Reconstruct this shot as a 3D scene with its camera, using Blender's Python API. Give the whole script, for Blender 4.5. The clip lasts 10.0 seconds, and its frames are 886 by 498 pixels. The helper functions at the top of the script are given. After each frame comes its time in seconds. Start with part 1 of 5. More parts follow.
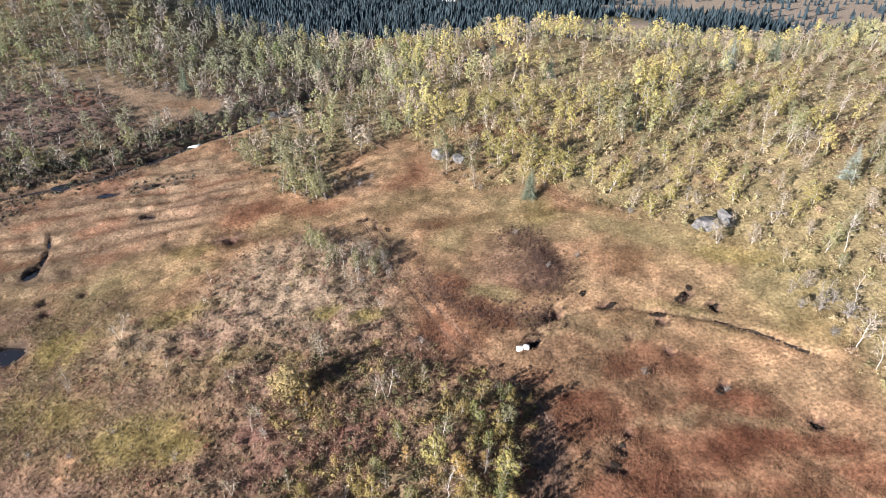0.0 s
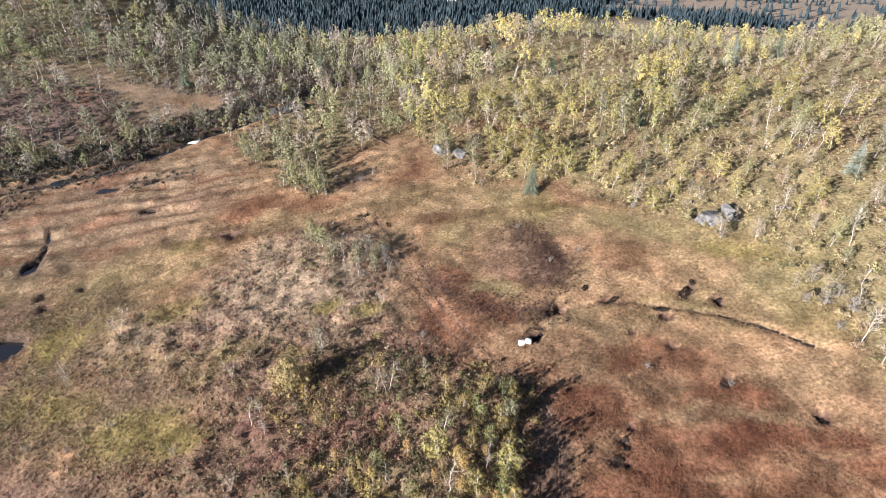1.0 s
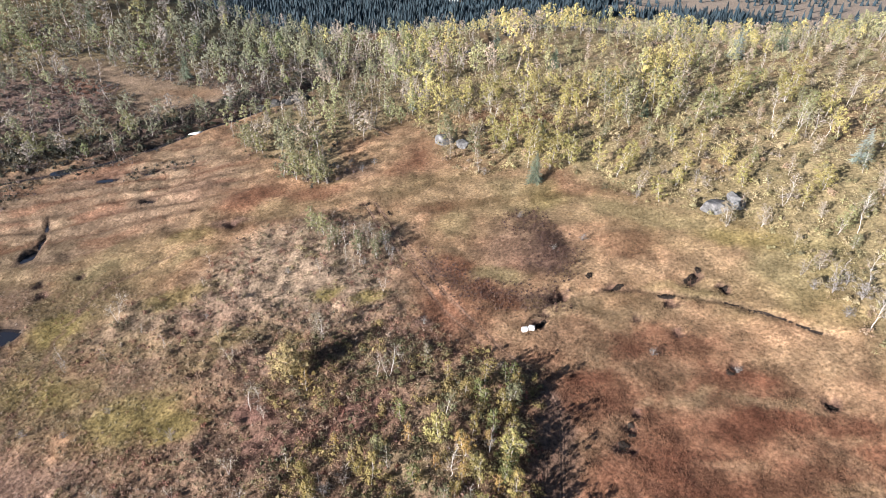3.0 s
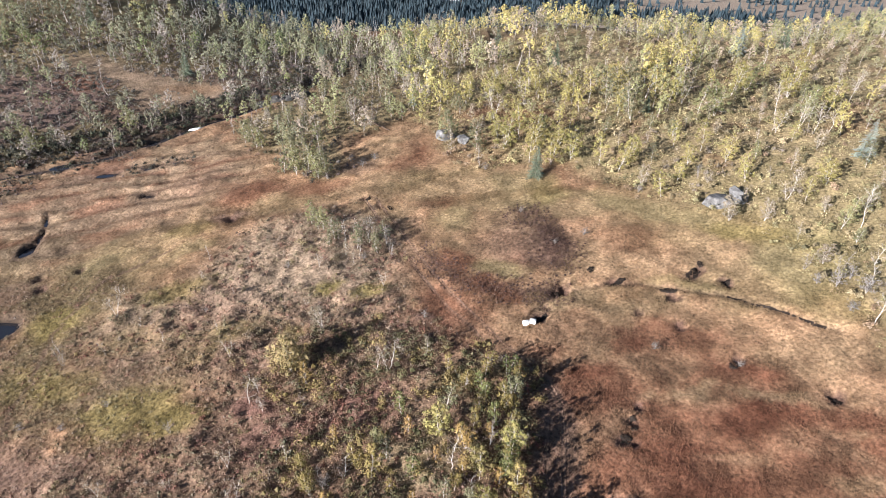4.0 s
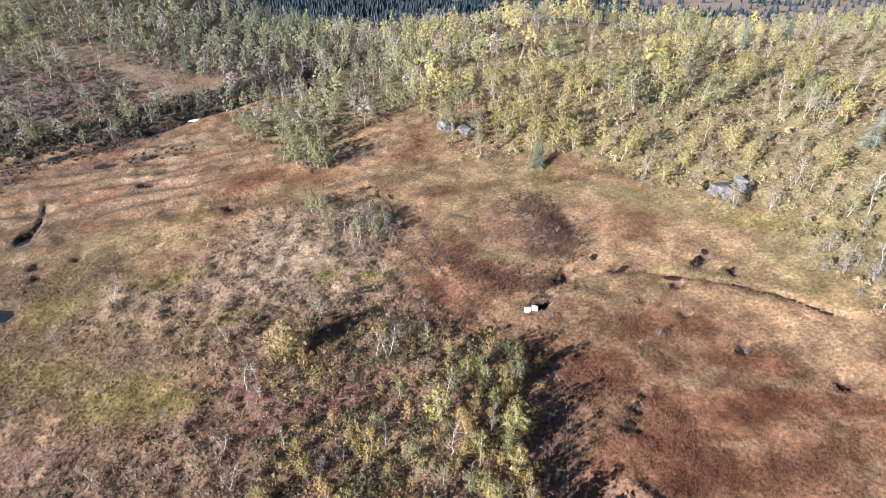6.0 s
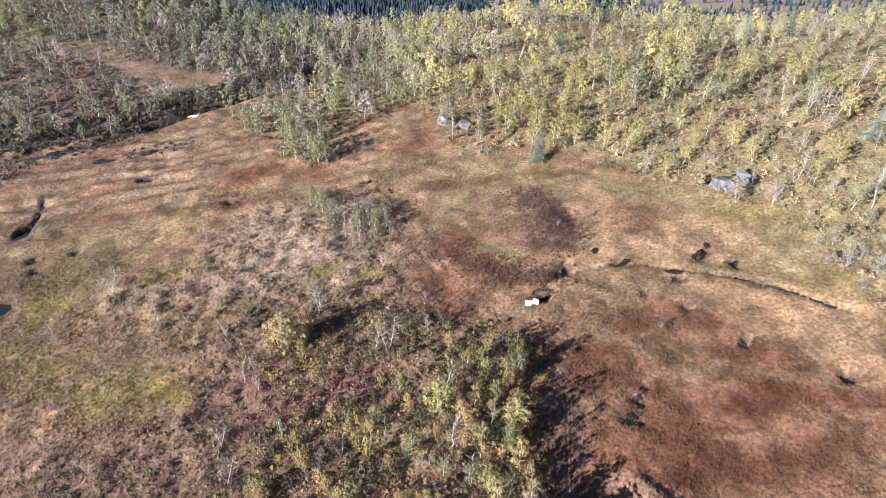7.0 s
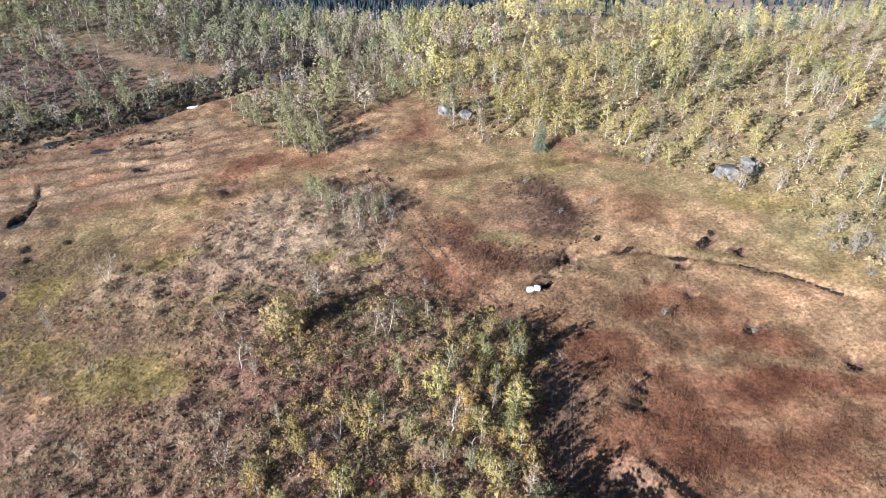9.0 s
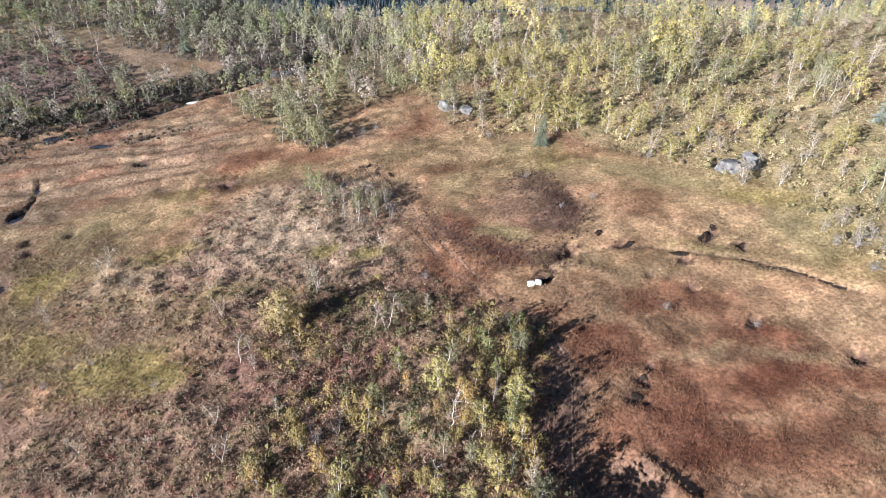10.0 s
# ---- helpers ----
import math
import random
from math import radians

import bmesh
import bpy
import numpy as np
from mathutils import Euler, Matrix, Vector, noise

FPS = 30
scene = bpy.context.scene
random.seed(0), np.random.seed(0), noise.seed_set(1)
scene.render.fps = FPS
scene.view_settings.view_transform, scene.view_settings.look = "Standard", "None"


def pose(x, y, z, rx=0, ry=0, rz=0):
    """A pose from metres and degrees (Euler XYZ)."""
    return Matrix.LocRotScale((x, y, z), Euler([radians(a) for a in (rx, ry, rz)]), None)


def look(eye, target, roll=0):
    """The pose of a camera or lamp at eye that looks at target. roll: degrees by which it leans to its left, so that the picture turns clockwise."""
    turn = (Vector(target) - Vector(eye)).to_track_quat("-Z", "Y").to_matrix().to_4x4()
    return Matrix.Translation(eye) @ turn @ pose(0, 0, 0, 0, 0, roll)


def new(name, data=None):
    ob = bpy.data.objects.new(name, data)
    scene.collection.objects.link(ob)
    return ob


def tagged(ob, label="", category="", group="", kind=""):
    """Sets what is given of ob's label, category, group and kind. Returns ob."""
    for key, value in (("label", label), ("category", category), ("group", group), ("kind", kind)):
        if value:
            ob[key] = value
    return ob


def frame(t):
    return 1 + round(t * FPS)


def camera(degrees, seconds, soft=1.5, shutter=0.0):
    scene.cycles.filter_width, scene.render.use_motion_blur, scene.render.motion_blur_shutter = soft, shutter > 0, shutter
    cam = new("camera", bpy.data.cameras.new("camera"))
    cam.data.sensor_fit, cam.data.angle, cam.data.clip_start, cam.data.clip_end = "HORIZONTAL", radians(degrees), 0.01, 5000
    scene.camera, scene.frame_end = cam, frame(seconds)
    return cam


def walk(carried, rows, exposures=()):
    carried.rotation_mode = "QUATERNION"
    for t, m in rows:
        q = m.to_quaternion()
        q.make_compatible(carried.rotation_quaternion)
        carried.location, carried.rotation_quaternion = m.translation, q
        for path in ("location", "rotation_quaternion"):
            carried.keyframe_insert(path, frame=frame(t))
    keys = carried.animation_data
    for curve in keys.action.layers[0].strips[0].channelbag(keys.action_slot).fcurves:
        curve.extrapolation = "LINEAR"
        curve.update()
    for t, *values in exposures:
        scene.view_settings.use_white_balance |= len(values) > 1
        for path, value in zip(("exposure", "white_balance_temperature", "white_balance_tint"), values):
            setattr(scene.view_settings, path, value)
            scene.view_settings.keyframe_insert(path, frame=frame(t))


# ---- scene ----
cam = camera(73.6, 10.0, soft=0.8)
METRES, EYE, TILT, LEAN, TURN = 8.0, 37.0, -30.0, -1.5, 0.0
ROWS = [
    (0.0, 0.0, 0.0, 0.0, 0.0, 0.0, -0.0),
    (0.5, -0.0048, 0.0357, -0.0441, 0.05, 0.02, -0.03),
    (1.0, -0.0087, 0.0611, -0.0867, 0.07, 0.04, -0.08),
    (1.5, -0.0138, 0.0884, -0.1372, 0.1, 0.09, -0.14),
    (2.0, -0.017, 0.1107, -0.1819, 0.12, 0.13, -0.19),
    (2.5, -0.0207, 0.1358, -0.2335, 0.15, 0.17, -0.25),
    (4.0, -0.0236, 0.2067, -0.3723, 0.23, 0.27, -0.41),
    (4.5, -0.0244, 0.2325, -0.4205, 0.24, 0.3, -0.46),
    (5.0, -0.0243, 0.2561, -0.4623, 0.26, 0.32, -0.5),
    (5.5, -0.0237, 0.2801, -0.5033, 0.28, 0.34, -0.54),
    (7.0, -0.0222, 0.3604, -0.6352, 0.33, 0.4, -0.66),
    (7.5, -0.0213, 0.384, -0.6745, 0.34, 0.41, -0.7),
    (8.0, -0.02, 0.4117, -0.7195, 0.35, 0.44, -0.75),
    (8.5, -0.0197, 0.4356, -0.7589, 0.36, 0.45, -0.79),
    (9.0, -0.0203, 0.4623, -0.8046, 0.36, 0.47, -0.83),
    (9.5, -0.0206, 0.4831, -0.8409, 0.37, 0.48, -0.86),
    (10.0, -0.0195, 0.5034, -0.8603, 0.4, 0.37, -0.89),
]
walk(cam, [(t, pose(0, 0, EYE, TILT, LEAN, TURN) @ pose(METRES * x, METRES * y, METRES * z, 90 + pitch, roll, yaw)) for t, x, y, z, yaw, pitch, roll in ROWS],
     [(0.0, 1.60, 6580, 10), (2.5, 1.60, 6500, 10), (5.0, 1.62, 6280, 10), (10.0, 1.64, 6120, 9.5)])

# ---- sun, sky ----
SUN_AZ, SUN_EL = 40.0, 15.0            # where the shadows point, from east; height of the sun
world = bpy.data.worlds.new("sky")
scene.world = world
world.use_nodes = True
wt = world.node_tree
wt.nodes.clear()
sky = wt.nodes.new("ShaderNodeTexSky")
sky.sky_type, sky.sun_disc = "NISHITA", False
sky.sun_elevation, sky.sun_rotation = radians(SUN_EL), radians(270.0 - SUN_AZ)
sky.air_density, sky.dust_density, sky.ozone_density = 0.6, 0.1, 1.0
back = wt.nodes.new("ShaderNodeBackground")
back.inputs["Strength"].default_value = 0.05
wout = wt.nodes.new("ShaderNodeOutputWorld")
wt.links.new(sky.outputs[0], back.inputs["Color"])
wt.links.new(back.outputs[0], wout.inputs["Surface"])
sun = bpy.data.lights.new("sun", "SUN")
sun.energy, sun.angle, sun.color = 5.0, radians(0.6), (1.0, 0.935, 0.915)
away = Vector((math.cos(radians(SUN_AZ)) * math.cos(radians(SUN_EL)), math.sin(radians(SUN_AZ)) * math.cos(radians(SUN_EL)), -math.sin(radians(SUN_EL))))
new("sun", sun).matrix_world = look(-200 * away, (0, 0, 0))

# ---- numbers: noise, shapes on the plan ----
rng = np.random.default_rng(7)


def lattice(i, j, seed):
    n = (i.astype(np.int64) * 374761393 + j.astype(np.int64) * 668265263 + seed * 982451653) & 0xFFFFFFFF
    n = ((n ^ (n >> 13)) * 1274126177) & 0xFFFFFFFF
    return ((n ^ (n >> 16)) & 0xFFFF) / 65535.0


def vnoise(x, y, size, seed=0):
    """Smooth value noise, 0 to 1, with lumps of that size in metres."""
    x, y = np.asarray(x, float) / size, np.asarray(y, float) / size
    i, j = np.floor(x), np.floor(y)
    u, v = x - i, y - j
    u, v = u * u * (3 - 2 * u), v * v * (3 - 2 * v)
    a, b = lattice(i, j, seed), lattice(i + 1, j, seed)
    c, d = lattice(i, j + 1, seed), lattice(i + 1, j + 1, seed)
    return (a * (1 - u) + b * u) * (1 - v) + (c * (1 - u) + d * u) * v


def fbm(x, y, size, seed=0, octaves=4):
    total, weight, norm = 0.0, 1.0, 0.0
    for k in range(octaves):
        total = total + weight * vnoise(x + 17.3 * k, y - 9.1 * k, size / 2 ** k, seed + k)
        norm += weight
        weight *= 0.55
    return total / norm


def smooth(a, b, v):
    s = np.clip((np.asarray(v, float) - a) / (b - a), 0, 1)
    return s * s * (3 - 2 * s)


def to_line(x, y, line):
    """Distance to a polyline on the plan."""
    best = np.full(np.shape(x), 1e9)
    for (ax, ay), (bx, by) in zip(line, line[1:]):
        dx, dy = bx - ax, by - ay
        s = np.clip(((x - ax) * dx + (y - ay) * dy) / (dx * dx + dy * dy), 0, 1)
        best = np.minimum(best, np.hypot(x - ax - s * dx, y - ay - s * dy))
    return best


def inside(x, y, poly, blur=1.5):
    """1 inside a polygon of the plan, 0 outside, soft over blur metres."""
    odd = np.zeros(np.shape(x), bool)
    for (ax, ay), (bx, by) in zip(poly, poly[1:] + poly[:1]):
        cross = ((ay > y) != (by > y)) & (x < (bx - ax) * (y - ay) / (by - ay + 1e-12) + ax)
        odd ^= cross
    d = to_line(x, y, poly + poly[:1])
    return smooth(-blur, blur, np.where(odd, d, -d))


def patch(x, y, cx, cy, rx, ry, turn=0.0):
    """1 in the middle of an ellipse, 0 at its rim and beyond."""
    c, s = math.cos(radians(turn)), math.sin(radians(turn))
    u, v = ((x - cx) * c + (y - cy) * s) / rx, (-(x - cx) * s + (y - cy) * c) / ry
    return smooth(1.15, 0.45, np.hypot(u, v))


# ---- the lie of the land ----
HILLS = [(-60, 95, -1.08), (-60, 60, -0.82), (-30, 40, -0.8), (-30, 75, 0.11), (-30, 105, 0.24), (0, 35, 1.8), (0, 60, -0.41), (0, 90, 1.17),
         (-5, 125, -0.71), (30, 40, -3.05), (30, 65, 1.04), (30, 95, 0.71), (55, 60, 2.06), (60, 100, -0.15), (-70, 130, 1.68), (30, 130, -0.23)]
RIVER = [(-120, 70), (-95, 77), (-80, 82), (-69, 85.8), (-61.5, 88.6), (-53.7, 92.0), (-46.4, 97.8), (-42.5, 101.4), (-38, 104.5), (-34, 109), (-29.5, 113), (-27.5, 118),
         (-25, 123), (-21, 128), (-15, 132), (-6, 137), (8, 150), (25, 175)]
BROOK = [(8.6, 45.2), (9.8, 46.4), (10.9, 47.8), (13.3, 48.9), (16.4, 49.7), (20.4, 49.3), (24.4, 48.1), (28.6, 46.3), (30.6, 44.6), (33.1, 42.4), (35.0, 41.2)]
POOLS = [(-54.2, 72.4, 0.2, 1.7, 27), (-52.8, 68.9, 0.24, 1.7, 16), (-52.5, 65.5, 0.8, 1.35, -14), (-59.9, 88.3, 1.9, 1.1, 20), (-47.0, 50.6, 1.8, 1.6, 20), (-41.6, 76.8, 1.0, 0.6, 0),
         (-51.2, 84.8, 1.5, 0.5, 20), (-44.0, 86.0, 1.6, 0.6, 30)]
TRACK = [(-9, 69), (-5.1, 60.7), (-1.8, 54.1), (1.9, 47.0), (5.0, 42.3), (8.1, 38.0), (9.4, 35.2), (9.3, 32.4), (8.9, 29.9), (8.5, 27.2), (7.8, 22.0), (7, 10)]
PATH = [(-33, 62), (-36.8, 59.4), (-39.3, 55.8), (-39.7, 51.4), (-39.9, 48.1), (-38.7, 41.9), (-38, 36)]


def bare_land(x, y):
    """The broad shape alone."""
    x, y = np.asarray(x, float), np.asarray(y, float)
    xc, yc = np.clip(x, -115, 115), np.clip(y, 8, 175)
    u, v = xc / 50, (yc - 70) / 50
    z = 1.76 + 6.5 * u + 4.39 * v + 0.91 * u * u - 1.42 * u * v - 0.88 * v * v
    for cx, cy, a in HILLS:
        z = z + a * np.exp(-((xc - cx) ** 2 + (yc - cy) ** 2) / 800)
    z = z + 15 * np.exp(-((x + 118) / 46) ** 2 - ((y - 195) / 52) ** 2)
    z = z - 7.5 * np.exp(-((x - 100) / 42) ** 2 - ((y - 155) / 34) ** 2) - 3.5 * np.exp(-((x + 25) / 30) ** 2 - ((y - 165) / 28) ** 2)
    crest = 150 + 22 * (fbm(x, x * 0 + 3.0, 60, 31, 2) - 0.5) - 26 * smooth(20, 90, x) + 30 * smooth(-40, -110, x)
    far = smooth(0, 230, y - crest)
    valley = -46 + 9 * (fbm(x, y, 220, 41, 3) - 0.5) + 0.06 * np.clip(y - 800, 0, 4000) + 40 * smooth(150, 900, -x - 120) + 30 * smooth(500, 1500, np.abs(x))
    side = smooth(150, 600, np.abs(x)) * smooth(200, 0, y)
    z = z + side * 14 * (fbm(x, y, 160, 43, 3) - 0.3)
    return z * (1 - far) + valley * far


def string_wave(x, y):
    """The ridges and wet furrows of the string mire, -1 to 1."""
    along = -(x + 50) * 0.22 + (y - 80) * 0.975 + 7 * (fbm(x, y, 18, 8, 3) - 0.5)
    return np.sin(along * 2 * math.pi / 3.7)


def land(x, y):
    x, y = np.asarray(x, float), np.asarray(y, float)
    z = bare_land(x, y)
    near = smooth(320, 150, np.hypot(x, y - 60))
    z = z + near * (0.9 * (fbm(x, y, 11, 3, 3) - 0.5) + 0.5 * (fbm(x, y, 2.6, 5, 3) - 0.5))
    # low ridges of the sloping mire
    strings = inside(x, y, STRING_MIRE, 6)
    z = z + strings * 0.24 * string_wave(x, y) * (0.4 + 0.9 * vnoise(x, y, 9, 13))
    # hummocks under the shrubs
    z = z + inside(x, y, SHRUB_KNOLL, 3) * 0.8 * np.abs(fbm(x, y, 2.4, 21, 3) - 0.45) * 2
    for cx, cy, rx, ry, turn in MOUNDS:
        z = z + 0.4 * patch(x, y, cx, cy, rx, ry, turn)
    river = to_line(x, y, RIVER)
    z = z - 1.3 * smooth(2.0, 0.7, river)
    wob = 0.5 * (fbm(x, y, 1.2, 52, 2) - 0.5)
    z = z - 0.22 * smooth(0.55, 0.1, to_line(x, y, BROOK) + wob)
    rut = to_line(x, y, TRACK)
    z = z - 0.06 * smooth(0.28, 0.05, np.abs(rut - 0.62))
    for cx, cy, rx, ry, turn in POOLS:
        c, s = math.cos(radians(turn)), math.sin(radians(turn))
        r = np.hypot(((x - cx) * c + (y - cy) * s) / rx, (-(x - cx) * s + (y - cy) * c) / ry) + 0.5 * (fbm(x, y, 1.4, 61, 2) - 0.5)
        k = smooth(1.35, 0.95, r)
        z = z * (1 - k) + (float(bare_land(cx, cy)) - 0.6) * k
    z = z + 0.55 * smooth(0.8, 0.2, to_line(x, y, [(13.3, 26.1), (14.2, 25.0), (15.4, 23.4)])) - 0.7 * patch(x, y, 11.6, 24.4, 2.6, 2.6)
    for cx, cy, r in PEAT_HOLES:
        z = z - 0.4 * smooth(1.3, 0.4, np.hypot(x - cx, y - cy) / r + 0.8 * (fbm(x, y, 0.9, 63, 2) - 0.5))
    return z


STRING_MIRE = [(-75, 62), (-48, 60), (-33, 72), (-26, 80), (-36, 96), (-50, 92), (-62, 85), (-75, 82)]
SHRUB_KNOLL = [(-4.8, 62), (-10, 66), (-16, 67), (-22, 66), (-26, 59), (-28, 53), (-34, 53), (-37, 47), (-33, 44), (-24, 43), (-20, 38), (-24, 33), (-32, 30), (-36, 20), (7, 18), (7.2, 30),
               (7.9, 36), (8.3, 39.4), (4.8, 40), (1.8, 42), (-2.6, 47), (-5, 52)]
WEST_HEATH = [(-52, 20), (-52, 58), (-40, 60), (-30, 54), (-24, 40), (-26, 20)]
HEATHER = [[(-1.5, 57), (1.0, 54.6), (4.4, 50.4), (8.0, 49.9), (11.8, 49.4), (11.8, 47.6), (7, 48.2), (3.6, 48.8), (-0.6, 53.4), (-2.2, 56)], [(8.0, 62.8), (11.6, 63.6), (13.2, 60), (14.6, 54.4), (13.2, 52), (10.8, 54.4), (10.6, 59.4)]]
MOUNDS = [(-35, 79, 5, 3, 20), (-25, 74, 6, 3.4, 0), (9.4, 58, 4.5, 4, 0), (20, 57, 3, 2, 0)]
PEAT_HOLES = [(26.3, 50.6, 0.45), (25.7, 50.2, 0.5), (25.1, 49.8, 0.5), (28.0, 49.0, 0.5), (28.3, 48.4, 0.55), (9.7, 45.2, 0.7), (9.6, 44.5, 0.45), (10.4, 46.4, 0.5), (14.1, 31.4, 0.55), (12.6, 49.2, 0.6), (-60.6, 87.0, 0.9), (-51.6, 85.0, 0.7), (22.6, 47.3, 0.7), (22.3, 43.6, 0.6), (25.8, 39.2, 0.55), (31.5, 34.7, 0.7), (15.3, 33.2, 0.4), (16.2, 34.6, 0.45), (11.9, 48.9, 1.0), (-9.8, 69.4, 0.6), (-7.5, 67, 0.6), (-27.0, 68, 0.9),
              (-13.3, 31, 0.4), (-22.5, 42, 0.45), (-24.5, 48, 0.5), (-18, 39, 0.4), (-31, 38.5, 0.35), (15, 31.2, 0.4), (19, 45.5, 0.5), (17.5, 50, 0.6), (-46, 57, 0.8), (-47.5, 59, 0.7), (-43, 60, 0.7)]
FOREST_EAST = [(-5, 99), (-1.2, 87), (1.4, 79), (5.2, 75), (9.8, 76), (17, 72.5), (22.7, 66), (27.2, 62), (34.3, 57.5), (37.1, 46.7), (38.0, 38), (40, 30), (46, 40), (62, 66), (98, 112), (128, 150), (126, 174), (60, 188), (0, 180), (-14, 140)]
FOREST_WEST = [(-84, 80),  (-69, 89), (-61, 92), (-53, 95), (-46, 100.5), (-41, 105), (-36, 111), (-31, 117), (-27, 123), (-22, 130), (-13, 139), (0, 170), (-60, 190), (-150, 220), (-150, 180), (-112, 132), (-86, 100)]
CLEARING = [(-86, 133), (-73, 132), (-65.8, 126), (-52, 121), (-43, 118.5), (-41.6, 114.4), (-50.7, 108.2), (-56.2, 106.2), (-60, 114.3), (-68.4, 121), (-79, 126)]
GROVE = [(-36, 100), (-30, 90), (-26, 86), (-14, 90), (-12, 89), (-7, 95), (-4, 99), (-8, 128), (-14, 130.5), (-20.5, 126), (-24.5, 119.5), (-29, 110)]
COPSE = [(-22.5, 81), (-18, 77), (-15, 75.5), (-14, 79), (-16, 86), (-20, 88), (-24, 86)]

# colours of plants and peat, as they are
STRAW, PALE, RUST, HEATH, MOSS, FLOOR, PEAT, SEDGE, WINE = [np.array(c) for c in (
    (0.25, 0.157, 0.095), (0.285, 0.204, 0.121), (0.155, 0.066, 0.04), (0.21, 0.138, 0.102), (0.185, 0.15, 0.056), (0.23, 0.185, 0.105), (0.022, 0.017, 0.014), (0.23, 0.185, 0.10), (0.17, 0.085, 0.073))]
# plan ellipses of one kind of plant, one of them painted shadow: x, y, rx, ry, turn, colour, strength
PATCHES_1 = [(0, 72, 9, 5, 0, SEDGE, 0.55), (8, 66, 8, 4, 0, SEDGE, 0.5), (17, 64, 9, 3.5, -10, SEDGE, 0.55), (25, 57, 8, 4, -20, SEDGE, 0.5), (30, 48, 7, 5, -20, SEDGE, 0.55),
             (-20, 70, 8, 3, 10, SEDGE, 0.4), (18, 47, 6, 3, 0, SEDGE, 0.4), (9.5, 57.5, 6.5, 5.5, 20, HEATH * 0.7, 0.6), (11.5, 55.5, 2.6, 3.5, 10, HEATH * 0.5, 0.6), (2.0, 54.5, 3.0, 2.0, -40, RUST, 0.6),
             (5.5, 49.5, 4.0, 1.6, -30, RUST, 0.65), (1.5, 50, 7, 4, -50, RUST * 1.1, 0.25), (6.8, 52.8, 3.6, 1.8, -10, SEDGE, 0.8), (1.3, 63, 3.5, 3, 0, SEDGE, 0.7), (20.2, 56.6, 4.0, 2.4, 0, RUST, 0.4)]
PATCHES_2 = [(3, 44, 5, 4, -30, RUST * 1.1, 0.2), (14, 36, 6, 3, 10, RUST, 0.6), (21, 32, 8, 3.4, 10, RUST, 0.6), (16, 29, 6, 3, 0, RUST, 0.6), (25, 27, 7, 3, 5, RUST, 0.6),
             (30, 33, 6, 1.5, -12, RUST, 0.6), (23, 37, 3, 1.5, 0, RUST, 0.5), (24, 45, 7, 2.5, -20, PALE, 0.5), (20, 52, 5, 2.5, 0, PALE, 0.5), (28, 52, 5, 3, -20, PALE, 0.4),
             (32, 40, 6, 4, -15, PALE, 0.5), (12, 46.5, 4, 1.5, 20, PALE, 0.8), (18, 45, 4, 2, 0, PALE, 0.6), (0, 70, 5, 3, 0, PALE, 0.7), (6, 70, 5, 3, 10, PALE, 0.7)]
PATCHES_3 = [(-5, 66, 3, 2, 0, PALE, 0.5), (17, 63, 5, 2, 0, PALE, 0.5), (-6, 88, 3, 6, -20, PALE, 0.3), (24, 61, 9, 2.2, -30, SEDGE, 0.8), (34, 50, 5, 2.6, -60, SEDGE, 0.9),
             (10, 70, 5, 3, 0, SEDGE, 0.6), (13, 67, 3, 4, 0, MOSS, 0.4), (32, 55, 5, 2, -20, MOSS, 0.6), (-27, 37.5, 6.5, 3.2, -5, MOSS, 0.7), (-34.5, 41.5, 3.5, 2.4, 20, MOSS, 0.85),
             (-22, 36, 3, 2, 0, MOSS, 0.7), (-10.9, 52.1, 1.8, 1.3, 0, MOSS, 0.9), (-7, 50.5, 2.2, 1.3, 20, MOSS, 0.8), (-28.6, 54.2, 4.5, 2.2, 10, MOSS, 0.6), (-32, 66, 4, 2, 10, MOSS, 0.45)]
PATCHES_4 = [(-40.6, 50.7, 3.5, 3, 10, MOSS, 0.75), (-42, 62, 5, 4, 20, SEDGE, 0.75), (-30, 62.5, 3, 1.8, 10, SEDGE, 0.6), (-22, 45, 6, 3, 20, MOSS, 0.45), (-14.5, 45, 2.5, 1.5, 0, MOSS, 0.5),
             (-30, 47, 6, 3, 10, MOSS, 0.5), (-26, 74, 6, 3.5, 10, RUST, 0.7), (-16.5, 73.5, 5, 2.5, 10, RUST, 0.5), (-35, 79, 5, 3.5, 20, RUST, 0.55), (-27.5, 68.2, 3.5, 1.2, 10, HEATH, 0.8),
             (-12, 79, 4, 3, 0, HEATH, 0.5), (-5, 78, 4, 3, 0, RUST, 0.4), (-60, 72, 6, 3, 20, STRAW, 0.6), (-44, 71, 6, 4, 20, STRAW, 0.6), (-47, 46, 4, 2.5, 20, HEATH, 0.8)]
